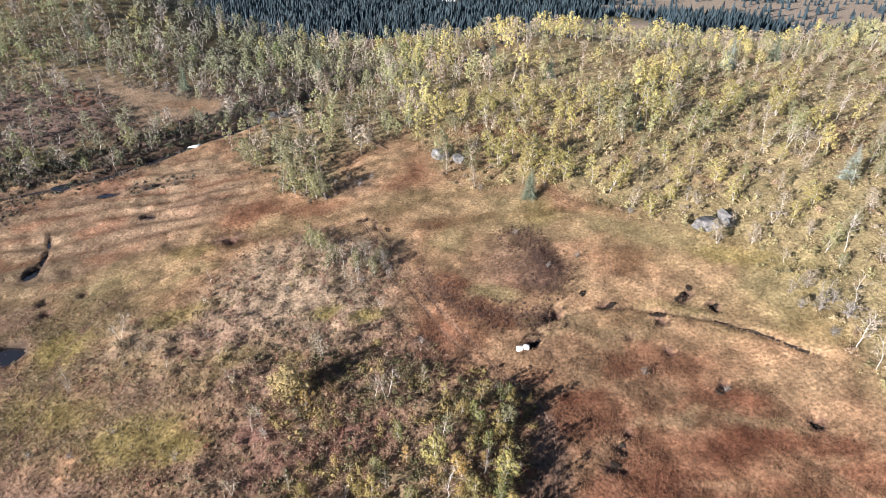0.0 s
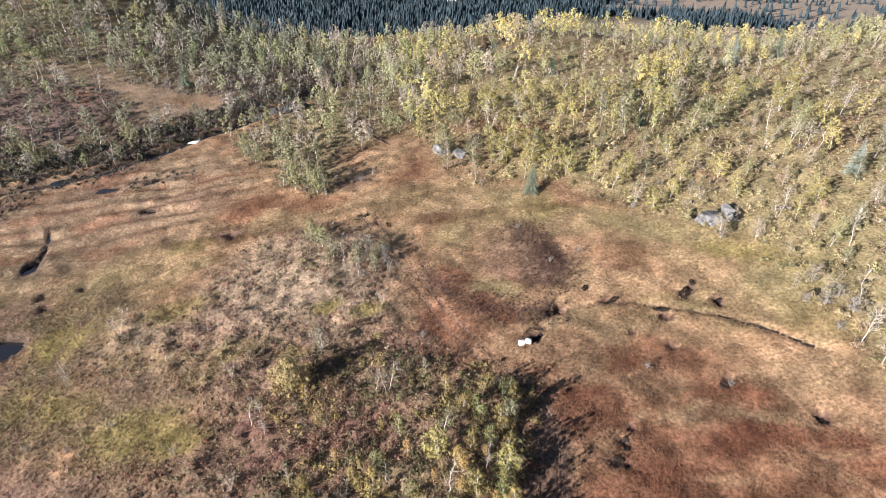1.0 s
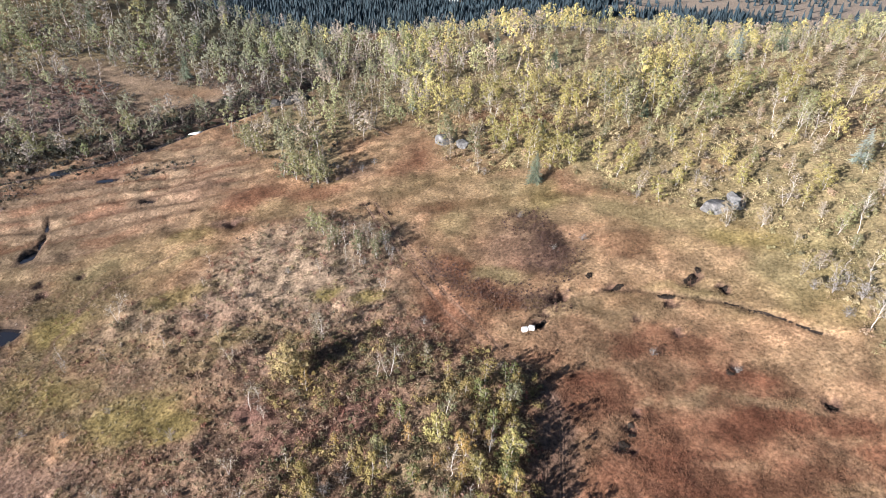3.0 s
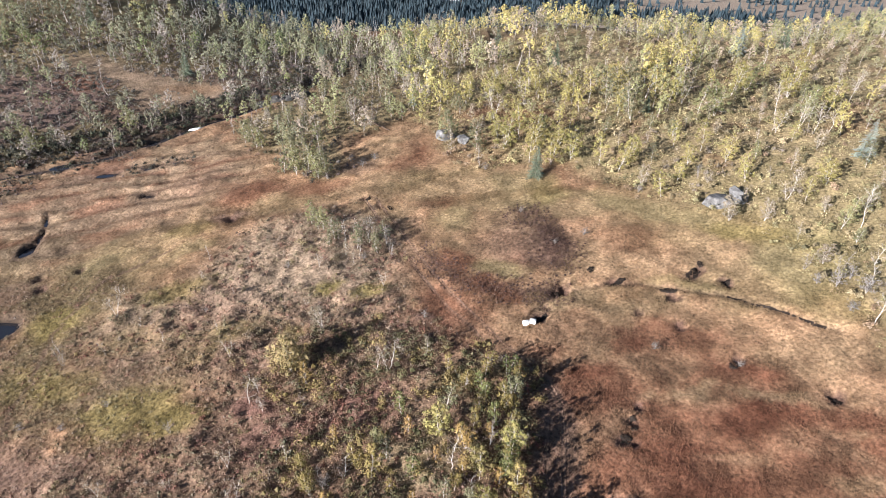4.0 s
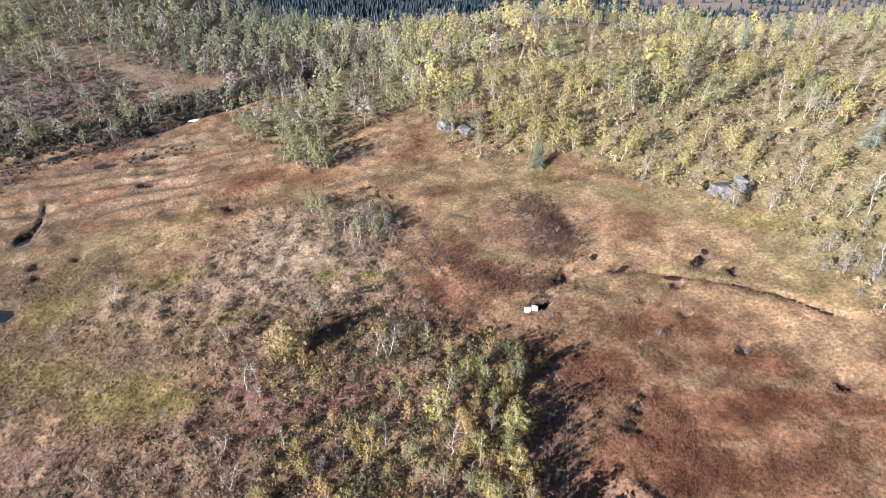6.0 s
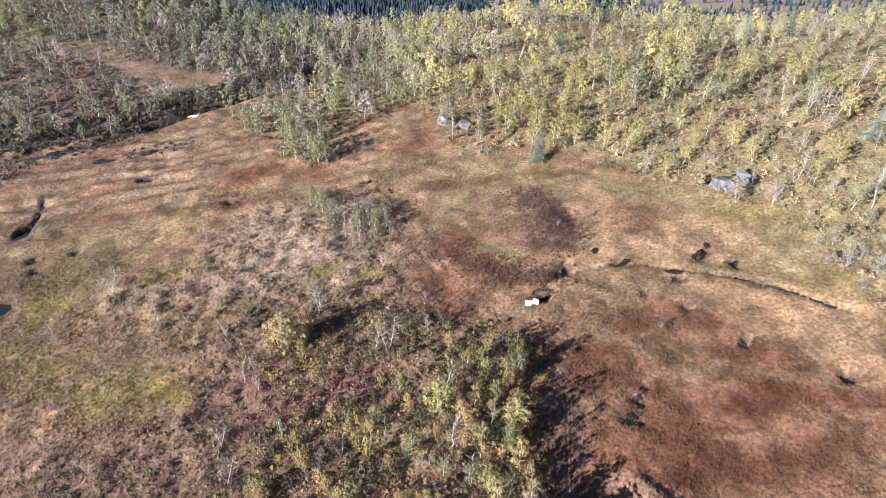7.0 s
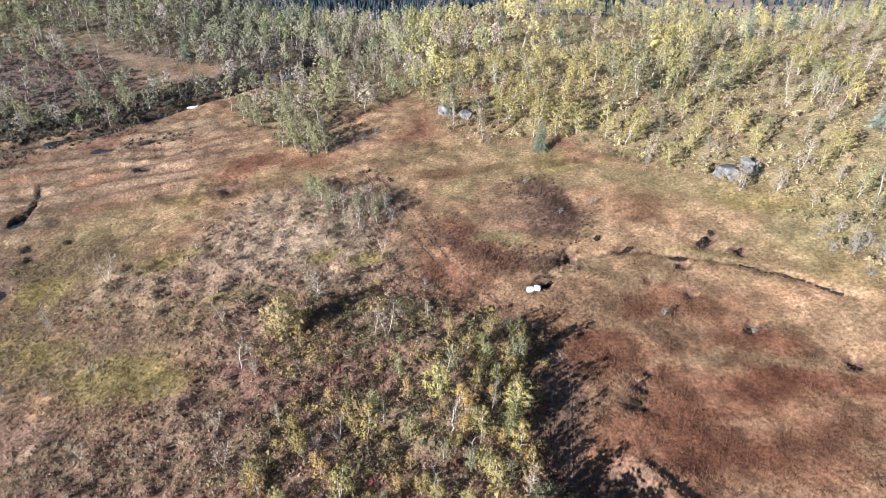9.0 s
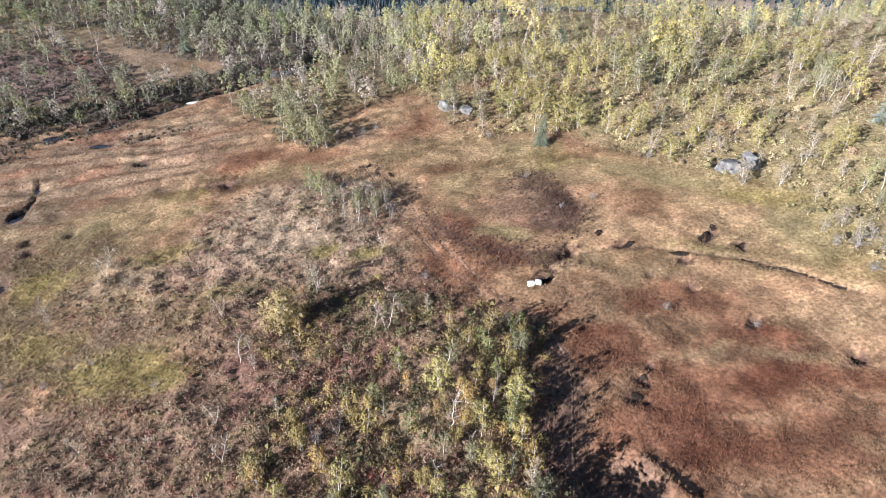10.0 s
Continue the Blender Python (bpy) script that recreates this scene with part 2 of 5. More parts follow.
PATCHES_5 = [(-50, 56, 5, 3, 20, HEATH, 0.6), (-43, 86, 4, 1.4, 25, HEATH, 0.8), (-52, 86, 5, 1.4, 20, HEATH, 0.7), (-68, 80, 5, 2.5, 20, HEATH, 0.8), (-6.5, 35.5, 5, 2.5, 10, WINE, 0.45),
             (-13, 33, 4, 2.5, 0, WINE, 0.35), (-15, 36.5, 3, 1.5, 0, WINE, 0.5), (-4, 25.5, 2, 1.5, 0, WINE, 0.6), (3, 37, 3, 2, 0, MOSS, 0.5), (-1, 30, 4, 2, 0, FLOOR, 0.5),
             # HEATH * 0.62 at (12.0, 24.4) paints the trees' shadow onto the ground
             (6, 38.5, 2.5, 1.2, 0, SEDGE, 0.6), (5, 39.5, 1.3, 1, 0, HEATH, 0.7), (-1, 46, 1.4, 1, 0, HEATH, 0.8), (12.0, 24.4, 3.2, 2.6, 0, HEATH * 0.62, 0.85), (14.4, 24.8, 0.7, 2.0, 35, STRAW, 0.6)]
PATCHES_6 = [(-29, 44, 9, 6, 10, HEATH * 0.9, 0.4), (-24, 50, 8, 3.5, 10, HEATH, 0.4), (-38, 33, 6, 4, 0, HEATH * 0.9, 0.7),
             (-32, 32, 6, 2.6, 0, HEATH, 0.8), (-37, 29.5, 3, 2, 0, MOSS * 0.9, 0.7), (-45, 35, 5, 5, 0, HEATH, 0.5), (-39, 42, 4, 3, 0, MOSS * 0.9, 0.5), (-17, 43, 4, 2.5, 20, HEATH * 0.85, 0.5),
             (24, 33, 4, 1.6, 10, RUST * 0.75, 0.8), (13, 38.5, 3.5, 1.2, 10, RUST * 0.75, 0.8), (26, 38, 3, 1.0, -15, RUST * 0.8, 0.7), (17, 41, 3, 1.0, 20, RUST * 0.8, 0.6), (33, 30, 4, 1.2, -10, RUST * 0.8, 0.6)]
PATCHES_7 = [(18, 26.5, 4, 1.2, 10, RUST * 0.75, 0.7), (20, 36, 4, 0.8, 10, PALE, 0.7), (27, 35, 4, 0.8, -10, PALE, 0.6), (22, 29.5, 3, 0.8, 0, STRAW * 1.25, 0.6), (15, 34, 3, 0.7, 15, STRAW * 1.25, 0.5),
             (30, 27, 4, 1, 0, PALE, 0.5), (-72, 119, 8, 4, -20, RUST, 0.5), (-50, 117, 8, 3, 0, STRAW, 0.6), (5, 93, 6, 3, 0, RUST, 0.5), (14, 90, 5, 3, 0, RUST, 0.5),
             (-62, 108, 8, 3, 10, HEATH * 0.4, 0.7)]
OLIVE_GRASS = np.array((0.205, 0.172, 0.08))
PATCHES_8 = [(36, 50, 5, 6, -40, OLIVE_GRASS, 0.65), (31, 57, 7, 3, -25, OLIVE_GRASS, 0.5), (35, 44, 4, 3, -40, OLIVE_GRASS, 0.6), (24, 48.8, 5, 0.9, -15, OLIVE_GRASS, 0.5)]
PATCHES = PATCHES_8 + PATCHES_1 + PATCHES_2 + PATCHES_3 + PATCHES_4 + PATCHES_5 + PATCHES_6 + PATCHES_7


def valley_meadow(x, y):
    """Where the far valley is open meadow, 0 to 1."""
    k = smooth(0.52, 0.6, fbm(x * 0.6, y * 1.6, 150, 91, 3) + 0.42 * smooth(0.02, 0.3, x / np.maximum(y, 1)) - 0.3)
    return np.maximum(k, np.maximum(patch(x, y, 52, 660, 48, 42), patch(x, y, 8, 612, 14, 22)))


def ground_colour(x, y):
    """Base colour of the plant cover at a place of the plan."""
    x, y = np.asarray(x, float), np.asarray(y, float)
    wx, wy = x + 2.4 * (fbm(x, y, 4, 71) - 0.5) + 0.8 * (vnoise(x, y, 0.8, 77) - 0.5), y + 2.4 * (fbm(x, y, 4, 72) - 0.5) + 0.8 * (vnoise(x, y, 0.8, 78) - 0.5)
    n1, n2 = fbm(x, y, 9, 73, 4), fbm(x, y, 1.7, 74, 3)
    col = STRAW + (PALE - STRAW) * smooth(0.5, 0.7, n1)[..., None] * 0.6 + (RUST - STRAW) * smooth(0.5, 0.28, n1)[..., None] * 0.6

    streak = fbm(x * 0.9 + 0.4 * y, 2.6 * (y - 0.25 * x), 6, 75, 3)
    col = col * (0.85 + 0.3 * smooth(0.3, 0.7, streak))[..., None] * (0.68 + 0.6 * smooth(0.28, 0.72, n2))[..., None]

    def lay(colour, k):
        nonlocal col
        k = np.clip(k, 0, 1)[..., None]
        col = col * (1 - k) + colour * k

    lay(SEDGE, 0.5 * inside(wx, wy, [(-75, 40), (-46, 38), (-36, 44), (-34, 56), (-28, 62), (-40, 68), (-75, 62)], 4))
    lay(np.array((0.145, 0.112, 0.064)), 0.75 * inside(wx, wy, WEST_HEATH, 3.5) * smooth(0.36, 0.58, fbm(x, y, 5, 123, 3)))
    knoll_in = inside(wx, wy, SHRUB_KNOLL, 4.0)
    lay(np.array((0.125, 0.083, 0.058)), 0.9 * knoll_in * smooth(53, 44, wy))
    lay(np.array((0.235, 0.18, 0.13)), 0.8 * knoll_in * smooth(44, 53, wy))
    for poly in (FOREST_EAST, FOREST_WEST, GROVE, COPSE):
        # the western wood's floor is darkened, shade under its trees put into the colour
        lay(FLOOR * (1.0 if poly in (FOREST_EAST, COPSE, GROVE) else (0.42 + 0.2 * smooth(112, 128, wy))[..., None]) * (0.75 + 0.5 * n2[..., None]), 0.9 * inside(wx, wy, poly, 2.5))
    lay(RUST * 0.9, 0.35 * smooth(0.5, 0.62, fbm(x, y, 8, 79, 3)) * inside(wx, wy, FOREST_EAST, 3))
    lay(SEDGE * 0.92, 0.85 * np.maximum(smooth(0.48, 0.6, n1), 0.8 * smooth(72, 62, wy)) * inside(wx, wy, FOREST_EAST, 3))
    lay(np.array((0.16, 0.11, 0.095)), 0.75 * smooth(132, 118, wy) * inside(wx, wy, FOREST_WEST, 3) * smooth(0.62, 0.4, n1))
    lay(np.array((0.25, 0.185, 0.128)), 0.95 * inside(wx, wy, CLEARING, 2.0))
    for cx, cy, rx, ry, turn, colour, k in PATCHES:
        lay(colour * (0.65 + 0.7 * n2[..., None]), k * patch(wx, wy, cx, cy, rx, ry, turn))
    lay(RUST, 0.5 * smooth(0.5, 0.64, streak) * smooth(0.44, 0.56, n1) * inside(wx, wy, [(8, 15), (45, 15), (40, 36), (30, 42), (22, 45), (12, 43), (10, 38)], 2.5))
    for poly in HEATHER:
        lay(np.array((0.085, 0.052, 0.042)), 0.7 * inside(wx, wy, poly, 0.9) * smooth(0.3, 0.5, n2))
    strings = inside(x, y, STRING_MIRE, 6)
    lay(np.array((0.22, 0.165, 0.116)), 0.6 * strings)
    lay(RUST * 1.2, 0.45 * strings * smooth(0.5, 0.7, streak))
    lay(HEATH * 0.75, 0.32 * strings * smooth(0.1, -0.9, string_wave(x, y)) * smooth(0.35, 0.55, vnoise(x, y, 5, 15)))
    lay(HEATH * 0.7, 0.4 * smooth(0.4, 0.1, np.abs(to_line(x, y, TRACK) - 0.62)) * smooth(0.2, 0.5, n2 + 0.1))
    lay(HEATH * 0.72, 0.75 * smooth(1.9, 1.0, to_line(wx, wy, TRACK)) * smooth(39, 36, y))
    lay(HEATH * 0.7, 0.7 * smooth(0.45, 0.15, to_line(wx, wy, PATH)))
    lay(HEATH * 0.6, 0.35 * smooth(0.5, 0.15, to_line(x, y, BROOK) + 0.6 * (n2 - 0.5)))
    lay(PEAT * 2.0, 0.8 * smooth(2.2, 1.2, to_line(x, y, RIVER) + 2.0 * (n1 - 0.5)))
    for cx, cy, rx, ry, turn in POOLS:
        lay(HEATH * 0.55, 0.8 * patch(x, y, cx, cy, 2.1 * rx, 2.1 * ry, turn))
        lay(PEAT * 1.5, patch(x, y, cx, cy, 1.5 * rx, 1.5 * ry, turn))
    for cx, cy, r in PEAT_HOLES:
        lay(np.array((0.085, 0.05, 0.042)), 0.8 * smooth(1.25, 0.75, np.hypot(x - cx, y - cy) / r + 0.9 * (fbm(x, y, 0.7, 63, 2) - 0.5)))
    # the valley far behind: dark woods and pale meadows
    far = smooth(175, 230, y)
    meadow = valley_meadow(x, y)
    lay(np.array((0.05, 0.055, 0.03)), far)
    lay(np.array((0.32, 0.255, 0.195)), smooth(330, 380, y) * meadow)
    return np.clip(col, 0.004, 0.9)


# ---- meshes and materials ----
def mesh_of(name, verts, faces, col=None, smoothed=False):
    """A mesh from arrays: faces is a list of index arrays of 3 or 4 columns."""
    me = bpy.data.meshes.new(name)
    verts = np.asarray(verts, np.float32)
    faces = [np.asarray(f, np.int32) for f in faces if len(f)]
    loops = np.concatenate([f.ravel() for f in faces])
    sizes = np.concatenate([np.full(len(f), f.shape[1], np.int32) for f in faces])
    starts = np.concatenate([[0], np.cumsum(sizes)[:-1]]).astype(np.int32)
    me.vertices.add(len(verts))
    me.vertices.foreach_set("co", verts.ravel())
    me.loops.add(len(loops))
    me.loops.foreach_set("vertex_index", loops)
    me.polygons.add(len(sizes))
    me.polygons.foreach_set("loop_start", starts)
    me.update(calc_edges=True)
    me.polygons.foreach_set("use_smooth", np.full(len(sizes), smoothed))
    if col is not None:
        a = me.attributes.new("col", "FLOAT_COLOR", "POINT")
        a.data.foreach_set("color", np.concatenate([np.asarray(col, np.float32), np.ones((len(verts), 1), np.float32)], 1).ravel())
    me.validate()
    return me


def part(name, me, material, parent, label=""):
    ob = new(name, me)
    if not me.materials:
        me.materials.append(material)
    ob.parent = parent
    return tagged(ob, label)


def thing(name, at, label, category, group="", turn=0.0, size=1.0):
    e = new(name)
    e.empty_display_size = 0.2
    e.matrix_world = pose(*at, 0, 0, turn) @ Matrix.Scale(size, 4)
    return tagged(e, label, category, group)


def material(name, colour=None, rough=0.9, spec=0.2, grain=0.0, grain_scale=8.0, bump=0.0, see_through=0.0, spread=0.0):
    """Base colour from the plants' own colour attribute, or one colour, broken up by noise at two scales."""
    m = bpy.data.materials.new(name)
    m.use_nodes = True
    t = m.node_tree
    b = t.nodes["Principled BSDF"]
    b.inputs["Roughness"].default_value = rough
    b.inputs["Specular IOR Level"].default_value = spec
    place = t.nodes.new("ShaderNodeTexCoord").outputs["Object"]
    if colour is None:
        a = t.nodes.new("ShaderNodeAttribute")
        a.attribute_name = "col"
        src = a.outputs["Color"]
    else:
        c = t.nodes.new("ShaderNodeRGB")
        c.outputs[0].default_value = (*colour, 1)
        src = c.outputs[0]

    def noise_at(scale, detail):
        n = t.nodes.new("ShaderNodeTexNoise")
        n.inputs["Scale"].default_value, n.inputs["Detail"].default_value, n.inputs["Roughness"].default_value = scale, detail, 0.65
        t.links.new(place, n.inputs["Vector"])
        return n.outputs["Fac"]

    def scaled(src, fac, low, high):
        r = t.nodes.new("ShaderNodeMapRange")
        r.inputs["From Min"].default_value, r.inputs["From Max"].default_value = 0.3, 0.7
        r.inputs["To Min"].default_value, r.inputs["To Max"].default_value = low, high
        t.links.new(fac, r.inputs["Value"])
        v = t.nodes.new("ShaderNodeVectorMath")
        v.operation = "SCALE"
        t.links.new(src, v.inputs[0])
        t.links.new(r.outputs[0], v.inputs["Scale"])
        return v.outputs[0]

    if grain:
        fine = noise_at(grain_scale, 4)
        src = scaled(src, fine, 1 - grain, 1 + grain)
        src = scaled(src, noise_at(grain_scale * 0.14, 3), 1 - 0.5 * grain, 1 + 0.5 * grain)
        if bump:
            bp = t.nodes.new("ShaderNodeBump")
            bp.inputs["Strength"].default_value, bp.inputs["Distance"].default_value = 0.8, bump
            t.links.new(fine, bp.inputs["Height"])
            t.links.new(bp.outputs[0], b.inputs["Normal"])
    if spread:
        o = t.nodes.new("ShaderNodeObjectInfo")
        h = t.nodes.new("ShaderNodeHueSaturation")
        r = t.nodes.new("ShaderNodeMapRange")
        r.inputs["To Min"].default_value, r.inputs["To Max"].default_value = 0.5 - spread, 0.5 + spread
        t.links.new(o.outputs["Random"], r.inputs["Value"])
        t.links.new(r.outputs[0], h.inputs["Hue"])
        w = t.nodes.new("ShaderNodeTexWhiteNoise")
        w.noise_dimensions = "1D"
        t.links.new(o.outputs["Random"], w.inputs["W"])
        r = t.nodes.new("ShaderNodeMapRange")
        r.inputs["To Min"].default_value, r.inputs["To Max"].default_value = 0.78, 1.22
        t.links.new(w.outputs["Value"], r.inputs["Value"])
        t.links.new(r.outputs[0], h.inputs["Value"])
        t.links.new(src, h.inputs["Color"])
        src = h.outputs[0]
    t.links.new(src, b.inputs["Base Color"])
    if see_through:
        tr = t.nodes.new("ShaderNodeBsdfTranslucent")
        t.links.new(src, tr.inputs["Color"])
        mix = t.nodes.new("ShaderNodeMixShader")
        mix.inputs[0].default_value = see_through
        t.links.new(b.outputs[0], mix.inputs[1])
        t.links.new(tr.outputs[0], mix.inputs[2])
        t.links.new(mix.outputs[0], t.nodes["Material Output"].inputs["Surface"])
    return m


def water_material():
    m = bpy.data.materials.new("bog_water")
    m.use_nodes = True
    t = m.node_tree
    b = t.nodes["Principled BSDF"]
    b.inputs["Base Color"].default_value = (0.02, 0.021, 0.026, 1)
    b.inputs["Roughness"].default_value = 0.06
    n = t.nodes.new("ShaderNodeTexNoise")
    n.inputs["Scale"].default_value = 2.5
    bp = t.nodes.new("ShaderNodeBump")
    bp.inputs["Strength"].default_value, bp.inputs["Distance"].default_value = 0.25, 0.03
    t.links.new(n.outputs["Fac"], bp.inputs["Height"])
    t.links.new(bp.outputs[0], b.inputs["Normal"])
    return m


MAT_GROUND = material("mire_ground", grain=0.62, grain_scale=3.2, bump=0.16, rough=0.95, spec=0.1)
MAT_GRASS = material("dry_sedge", rough=0.8, spec=0.15, see_through=0.4)
MAT_LEAF = material("autumn_leaves", rough=0.6, spec=0.25, see_through=0.2, spread=0.008)
MAT_WOOD_LEAF = material("wood_leaves", rough=0.6, spec=0.25, see_through=0.2)
MAT_BARK = material("birch_bark", (0.44, 0.41, 0.375), grain=0.5, grain_scale=5, rough=0.8)
MAT_WOOD_BARK = material("wood_bark", (0.40, 0.37, 0.34), grain=0.5, grain_scale=5, rough=0.85)
MAT_GREY = material("grey_dead_wood", (0.27, 0.25, 0.235), grain=0.45, grain_scale=5, rough=0.85)
MAT_BROWN = material("spruce_bark", (0.10, 0.07, 0.05), grain=0.4, grain_scale=8, rough=0.9)
MAT_NEEDLE = material("spruce_needles", rough=0.7, spec=0.2, spread=0.015)
MAT_ROCK = material("lichen_granite", (0.14, 0.139, 0.138), grain=0.6, grain_scale=2.2, bump=0.08, rough=0.9)
# rock colour darkened to stand in for the shadowed gap at the river
MAT_DARK_ROCK = material("dark_rock", (0.06, 0.058, 0.055), grain=0.5, grain_scale=2.2, bump=0.08, rough=0.6)
MAT_WATER = water_material()
MAT_SACK = material("white_plastic", (0.82, 0.82, 0.80), grain=0.06, grain_scale=6, rough=0.45, spec=0.4)
MAT_PAINT = material("white_paint", (0.78, 0.78, 0.76), grain=0.06, grain_scale=1.5, rough=0.6)
MAT_SLATE = material("grey_slate", (0.16, 0.165, 0.17), grain=0.2, grain_scale=2, rough=0.7)
MAT_FOAM = material("white_water", (0.75, 0.77, 0.78), grain=0.15, grain_scale=3, rough=0.6)

# ---- ground: one sheet to the horizon ----
def steps(fine_from, fine_to, fine, reach, grow=1.12):
    line = list(np.arange(fine_from, fine_to, fine))
    d = fine
    while line[-1] < reach:
        d = min(d * grow, 220)
        line.append(line[-1] + d)
    d = fine
    low = [fine_from]
    while low[-1] > -reach:
        d = min(d * grow, 220)
        low.append(low[-1] - d)
    return np.array(low[:0:-1] + line)


gx, gy = steps(-66, 56, 0.38, 3200), steps(19, 108, 0.38, 3600)
X, Y = np.meshgrid(gx, gy)
Z = land(X, Y)
n_x, n_y = len(gx), len(gy)
ids = np.arange(n_x * n_y).reshape(n_y, n_x)
quads = np.stack([ids[:-1, :-1], ids[:-1, 1:], ids[1:, 1:], ids[1:, :-1]], -1).reshape(-1, 4)
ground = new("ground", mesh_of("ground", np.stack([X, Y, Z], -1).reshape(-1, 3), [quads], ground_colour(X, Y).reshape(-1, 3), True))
ground.data.materials.append(MAT_GROUND)
tagged(ground, "sloping autumn mire of straw-coloured sedge, rust heath and moss", "ground", kind="structure")


def strip(name, line, offset, width, gaps, colour, label, category):
    """A ragged bare strip along a line: a wheel rut, or the bed of a brook."""
    p = np.array(line, float)
    d = np.concatenate([[0], np.cumsum(np.hypot(*np.diff(p, axis=0).T))])
    t = np.arange(0, d[-1], 0.2)
    p = np.column_stack([np.interp(t, d, p[:, 0]), np.interp(t, d, p[:, 1])])
    p = np.column_stack([np.convolve(np.pad(p[:, c], 6, mode="edge"), np.ones(13) / 13, "valid") for c in (0, 1)])
    u = np.gradient(p, axis=0)
    u = np.stack([-u[:, 1], u[:, 0]], 1) / np.linalg.norm(u, axis=1)[:, None]
    w = width * (0.35 + 1.3 * vnoise(t, t * 0 + offset, 0.7, 133)) * (1 - gaps + gaps * smooth(0.3, 0.55, vnoise(t, t * 0 + 9 + offset, 2.8, 135))) + 0.01
    sway = offset + 0.5 * width * (vnoise(t, t * 0 + 3, 0.9, 139) - 0.5)
    rows = [p + u * (sway + k * w)[:, None] for k in (-1.0, 0.0, 1.0)]
    v = np.concatenate([np.column_stack([q, land(q[:, 0], q[:, 1]) + 0.05]) for q in rows])
    n = len(t)
    f = [np.column_stack([np.arange(n - 1) + a * n, np.arange(n - 1) + (a + 1) * n, np.arange(1, n) + (a + 1) * n, np.arange(1, n) + a * n]) for a in (0, 1)]
    col = np.tile(colour, (3 * n, 1)) * (0.6 + 0.8 * vnoise(np.tile(t, 3), np.repeat([0, 1, 2], n), 0.5, 137))[:, None]
    ob = new(name, mesh_of(name, v, f, col, True))
    ob.data.materials.append(MAT_GROUND)
    return tagged(ob, label, category, kind="structure")


for offset in (-0.74, -0.5, 0.5, 0.74):
    strip("wheel_rut", TRACK, offset, 0.05, 0.8, HEATH * 0.75, "dark bare wheel rut pressed into the mire", "track")
strip("brook_bed", [(27.2, 46.9), (28.6, 46.3), (30.6, 44.6), (33.1, 42.4), (34.4, 41.6)], 0.0, 0.13, 0.9, PEAT * 1.8, "narrow dark peat bed of a small brook", "brook")


def hollow(cx, cy, rx, ry, turn, seed, colour, label):
    """A torn hole in the peat: a dark sheet just over the ground with a ragged edge and a paler rim; peat and the
    hole's shade are painted as one colour.
    """
    r = np.random.default_rng(seed)
    a = np.linspace(0, 2 * math.pi, 41)[:-1]
    rim = 1 + 0.2 * np.sin(2 * a + r.uniform(0, 6)) + 0.1 * np.sin(5 * a + r.uniform(0, 6)) + r.normal(0, 0.06, 40)
    c, s = math.cos(radians(turn)), math.sin(radians(turn))
    v, col = [], []
    for k, (out, up, tone) in enumerate(((0.0, 0.06, 0.8), (0.55, 0.06, 0.8), (0.9, 0.09, 1.0), (1.05, 0.13, 2.2))):
        u, w = out * rim * rx * np.cos(a), out * rim * ry * np.sin(a)
        x, y = cx + u * c - w * s, cy + u * s + w * c
        v.append(np.column_stack([x, y, land(x, y) + up - (0.2 if k == 3 else 0.0)]))
        col.append(np.tile(colour, (40, 1)) * (tone * r.uniform(0.7, 1.4, 40))[:, None])
    i = np.arange(40)
    j = (i + 1) % 40
    f = [np.column_stack([i + 40 * k, j + 40 * k, j + 40 * (k + 1), i + 40 * (k + 1)]) for k in range(3)]
    ob = new("peat_hollow", mesh_of("peat_hollow", np.concatenate(v), f, np.concatenate(col), True))
    ob.data.materials.append(MAT_GROUND)
    return tagged(ob, label, "peat", kind="structure")


HOLLOWS = [(25.5, 50.3, 1.3, 0.6, 20), (26.4, 51.3, 0.5, 0.4, 0), (28.1, 48.7, 0.6, 0.95, 10), (9.9, 45.2, 0.75, 0.55, 10), (11.6, 48.5, 0.9, 0.45, 10), (15.6, 51.6, 0.55, 0.6, 0), (18.0, 49.8, 1.1, 0.4, 5),
           (22.4, 48.2, 1.4, 0.4, 0), (14.5, 31.6, 0.55, 0.6, 20), (15.5, 33.4, 0.35, 0.5, 0), (15.3, 32.5, 0.35, 0.3, 0), (31.4, 34.6, 0.75, 0.55, -15), (25.2, 38.7, 0.7, 0.6, 0),
           (-9.3, 69.2, 0.5, 0.9, 30), (-6.2, 66.4, 0.45, 0.7, 30)]
for n, (cx, cy, rx, ry, turn) in enumerate(HOLLOWS):
    hollow(cx, cy, 0.68 * rx, 0.68 * ry, turn, 900 + n, PEAT, "dark torn peat hollow in the straw-coloured mire")


def ribbon(name, line, width, drop, label, mat):
    """A strip of water along a line, level across."""
    pts = []
    for (ax, ay), (bx, by) in zip(line, line[1:]):
        for s in np.linspace(0, 1, 5)[:-1]:
            pts.append((ax + s * (bx - ax), ay + s * (by - ay)))
    pts = np.array(pts)
    d = np.gradient(pts, axis=0)
    side = np.stack([-d[:, 1], d[:, 0]], 1) / np.linalg.norm(d, axis=1)[:, None] * width
    z = bare_land(pts[:, 0], pts[:, 1]) - drop
    rows = [np.column_stack([pts + k * side, z]) for k in (-1, 0, 1)]
    n = len(pts)
    f = [np.column_stack([np.arange(n - 1) + a * n, np.arange(n - 1) + (a + 1) * n, np.arange(1, n) + (a + 1) * n, np.arange(1, n) + a * n]) for a in (0, 1)]
    ob = new(name, mesh_of(name, np.concatenate(rows), f, None, True))
    ob.data.materials.append(mat)
    return tagged(ob, label, "water", kind="structure")


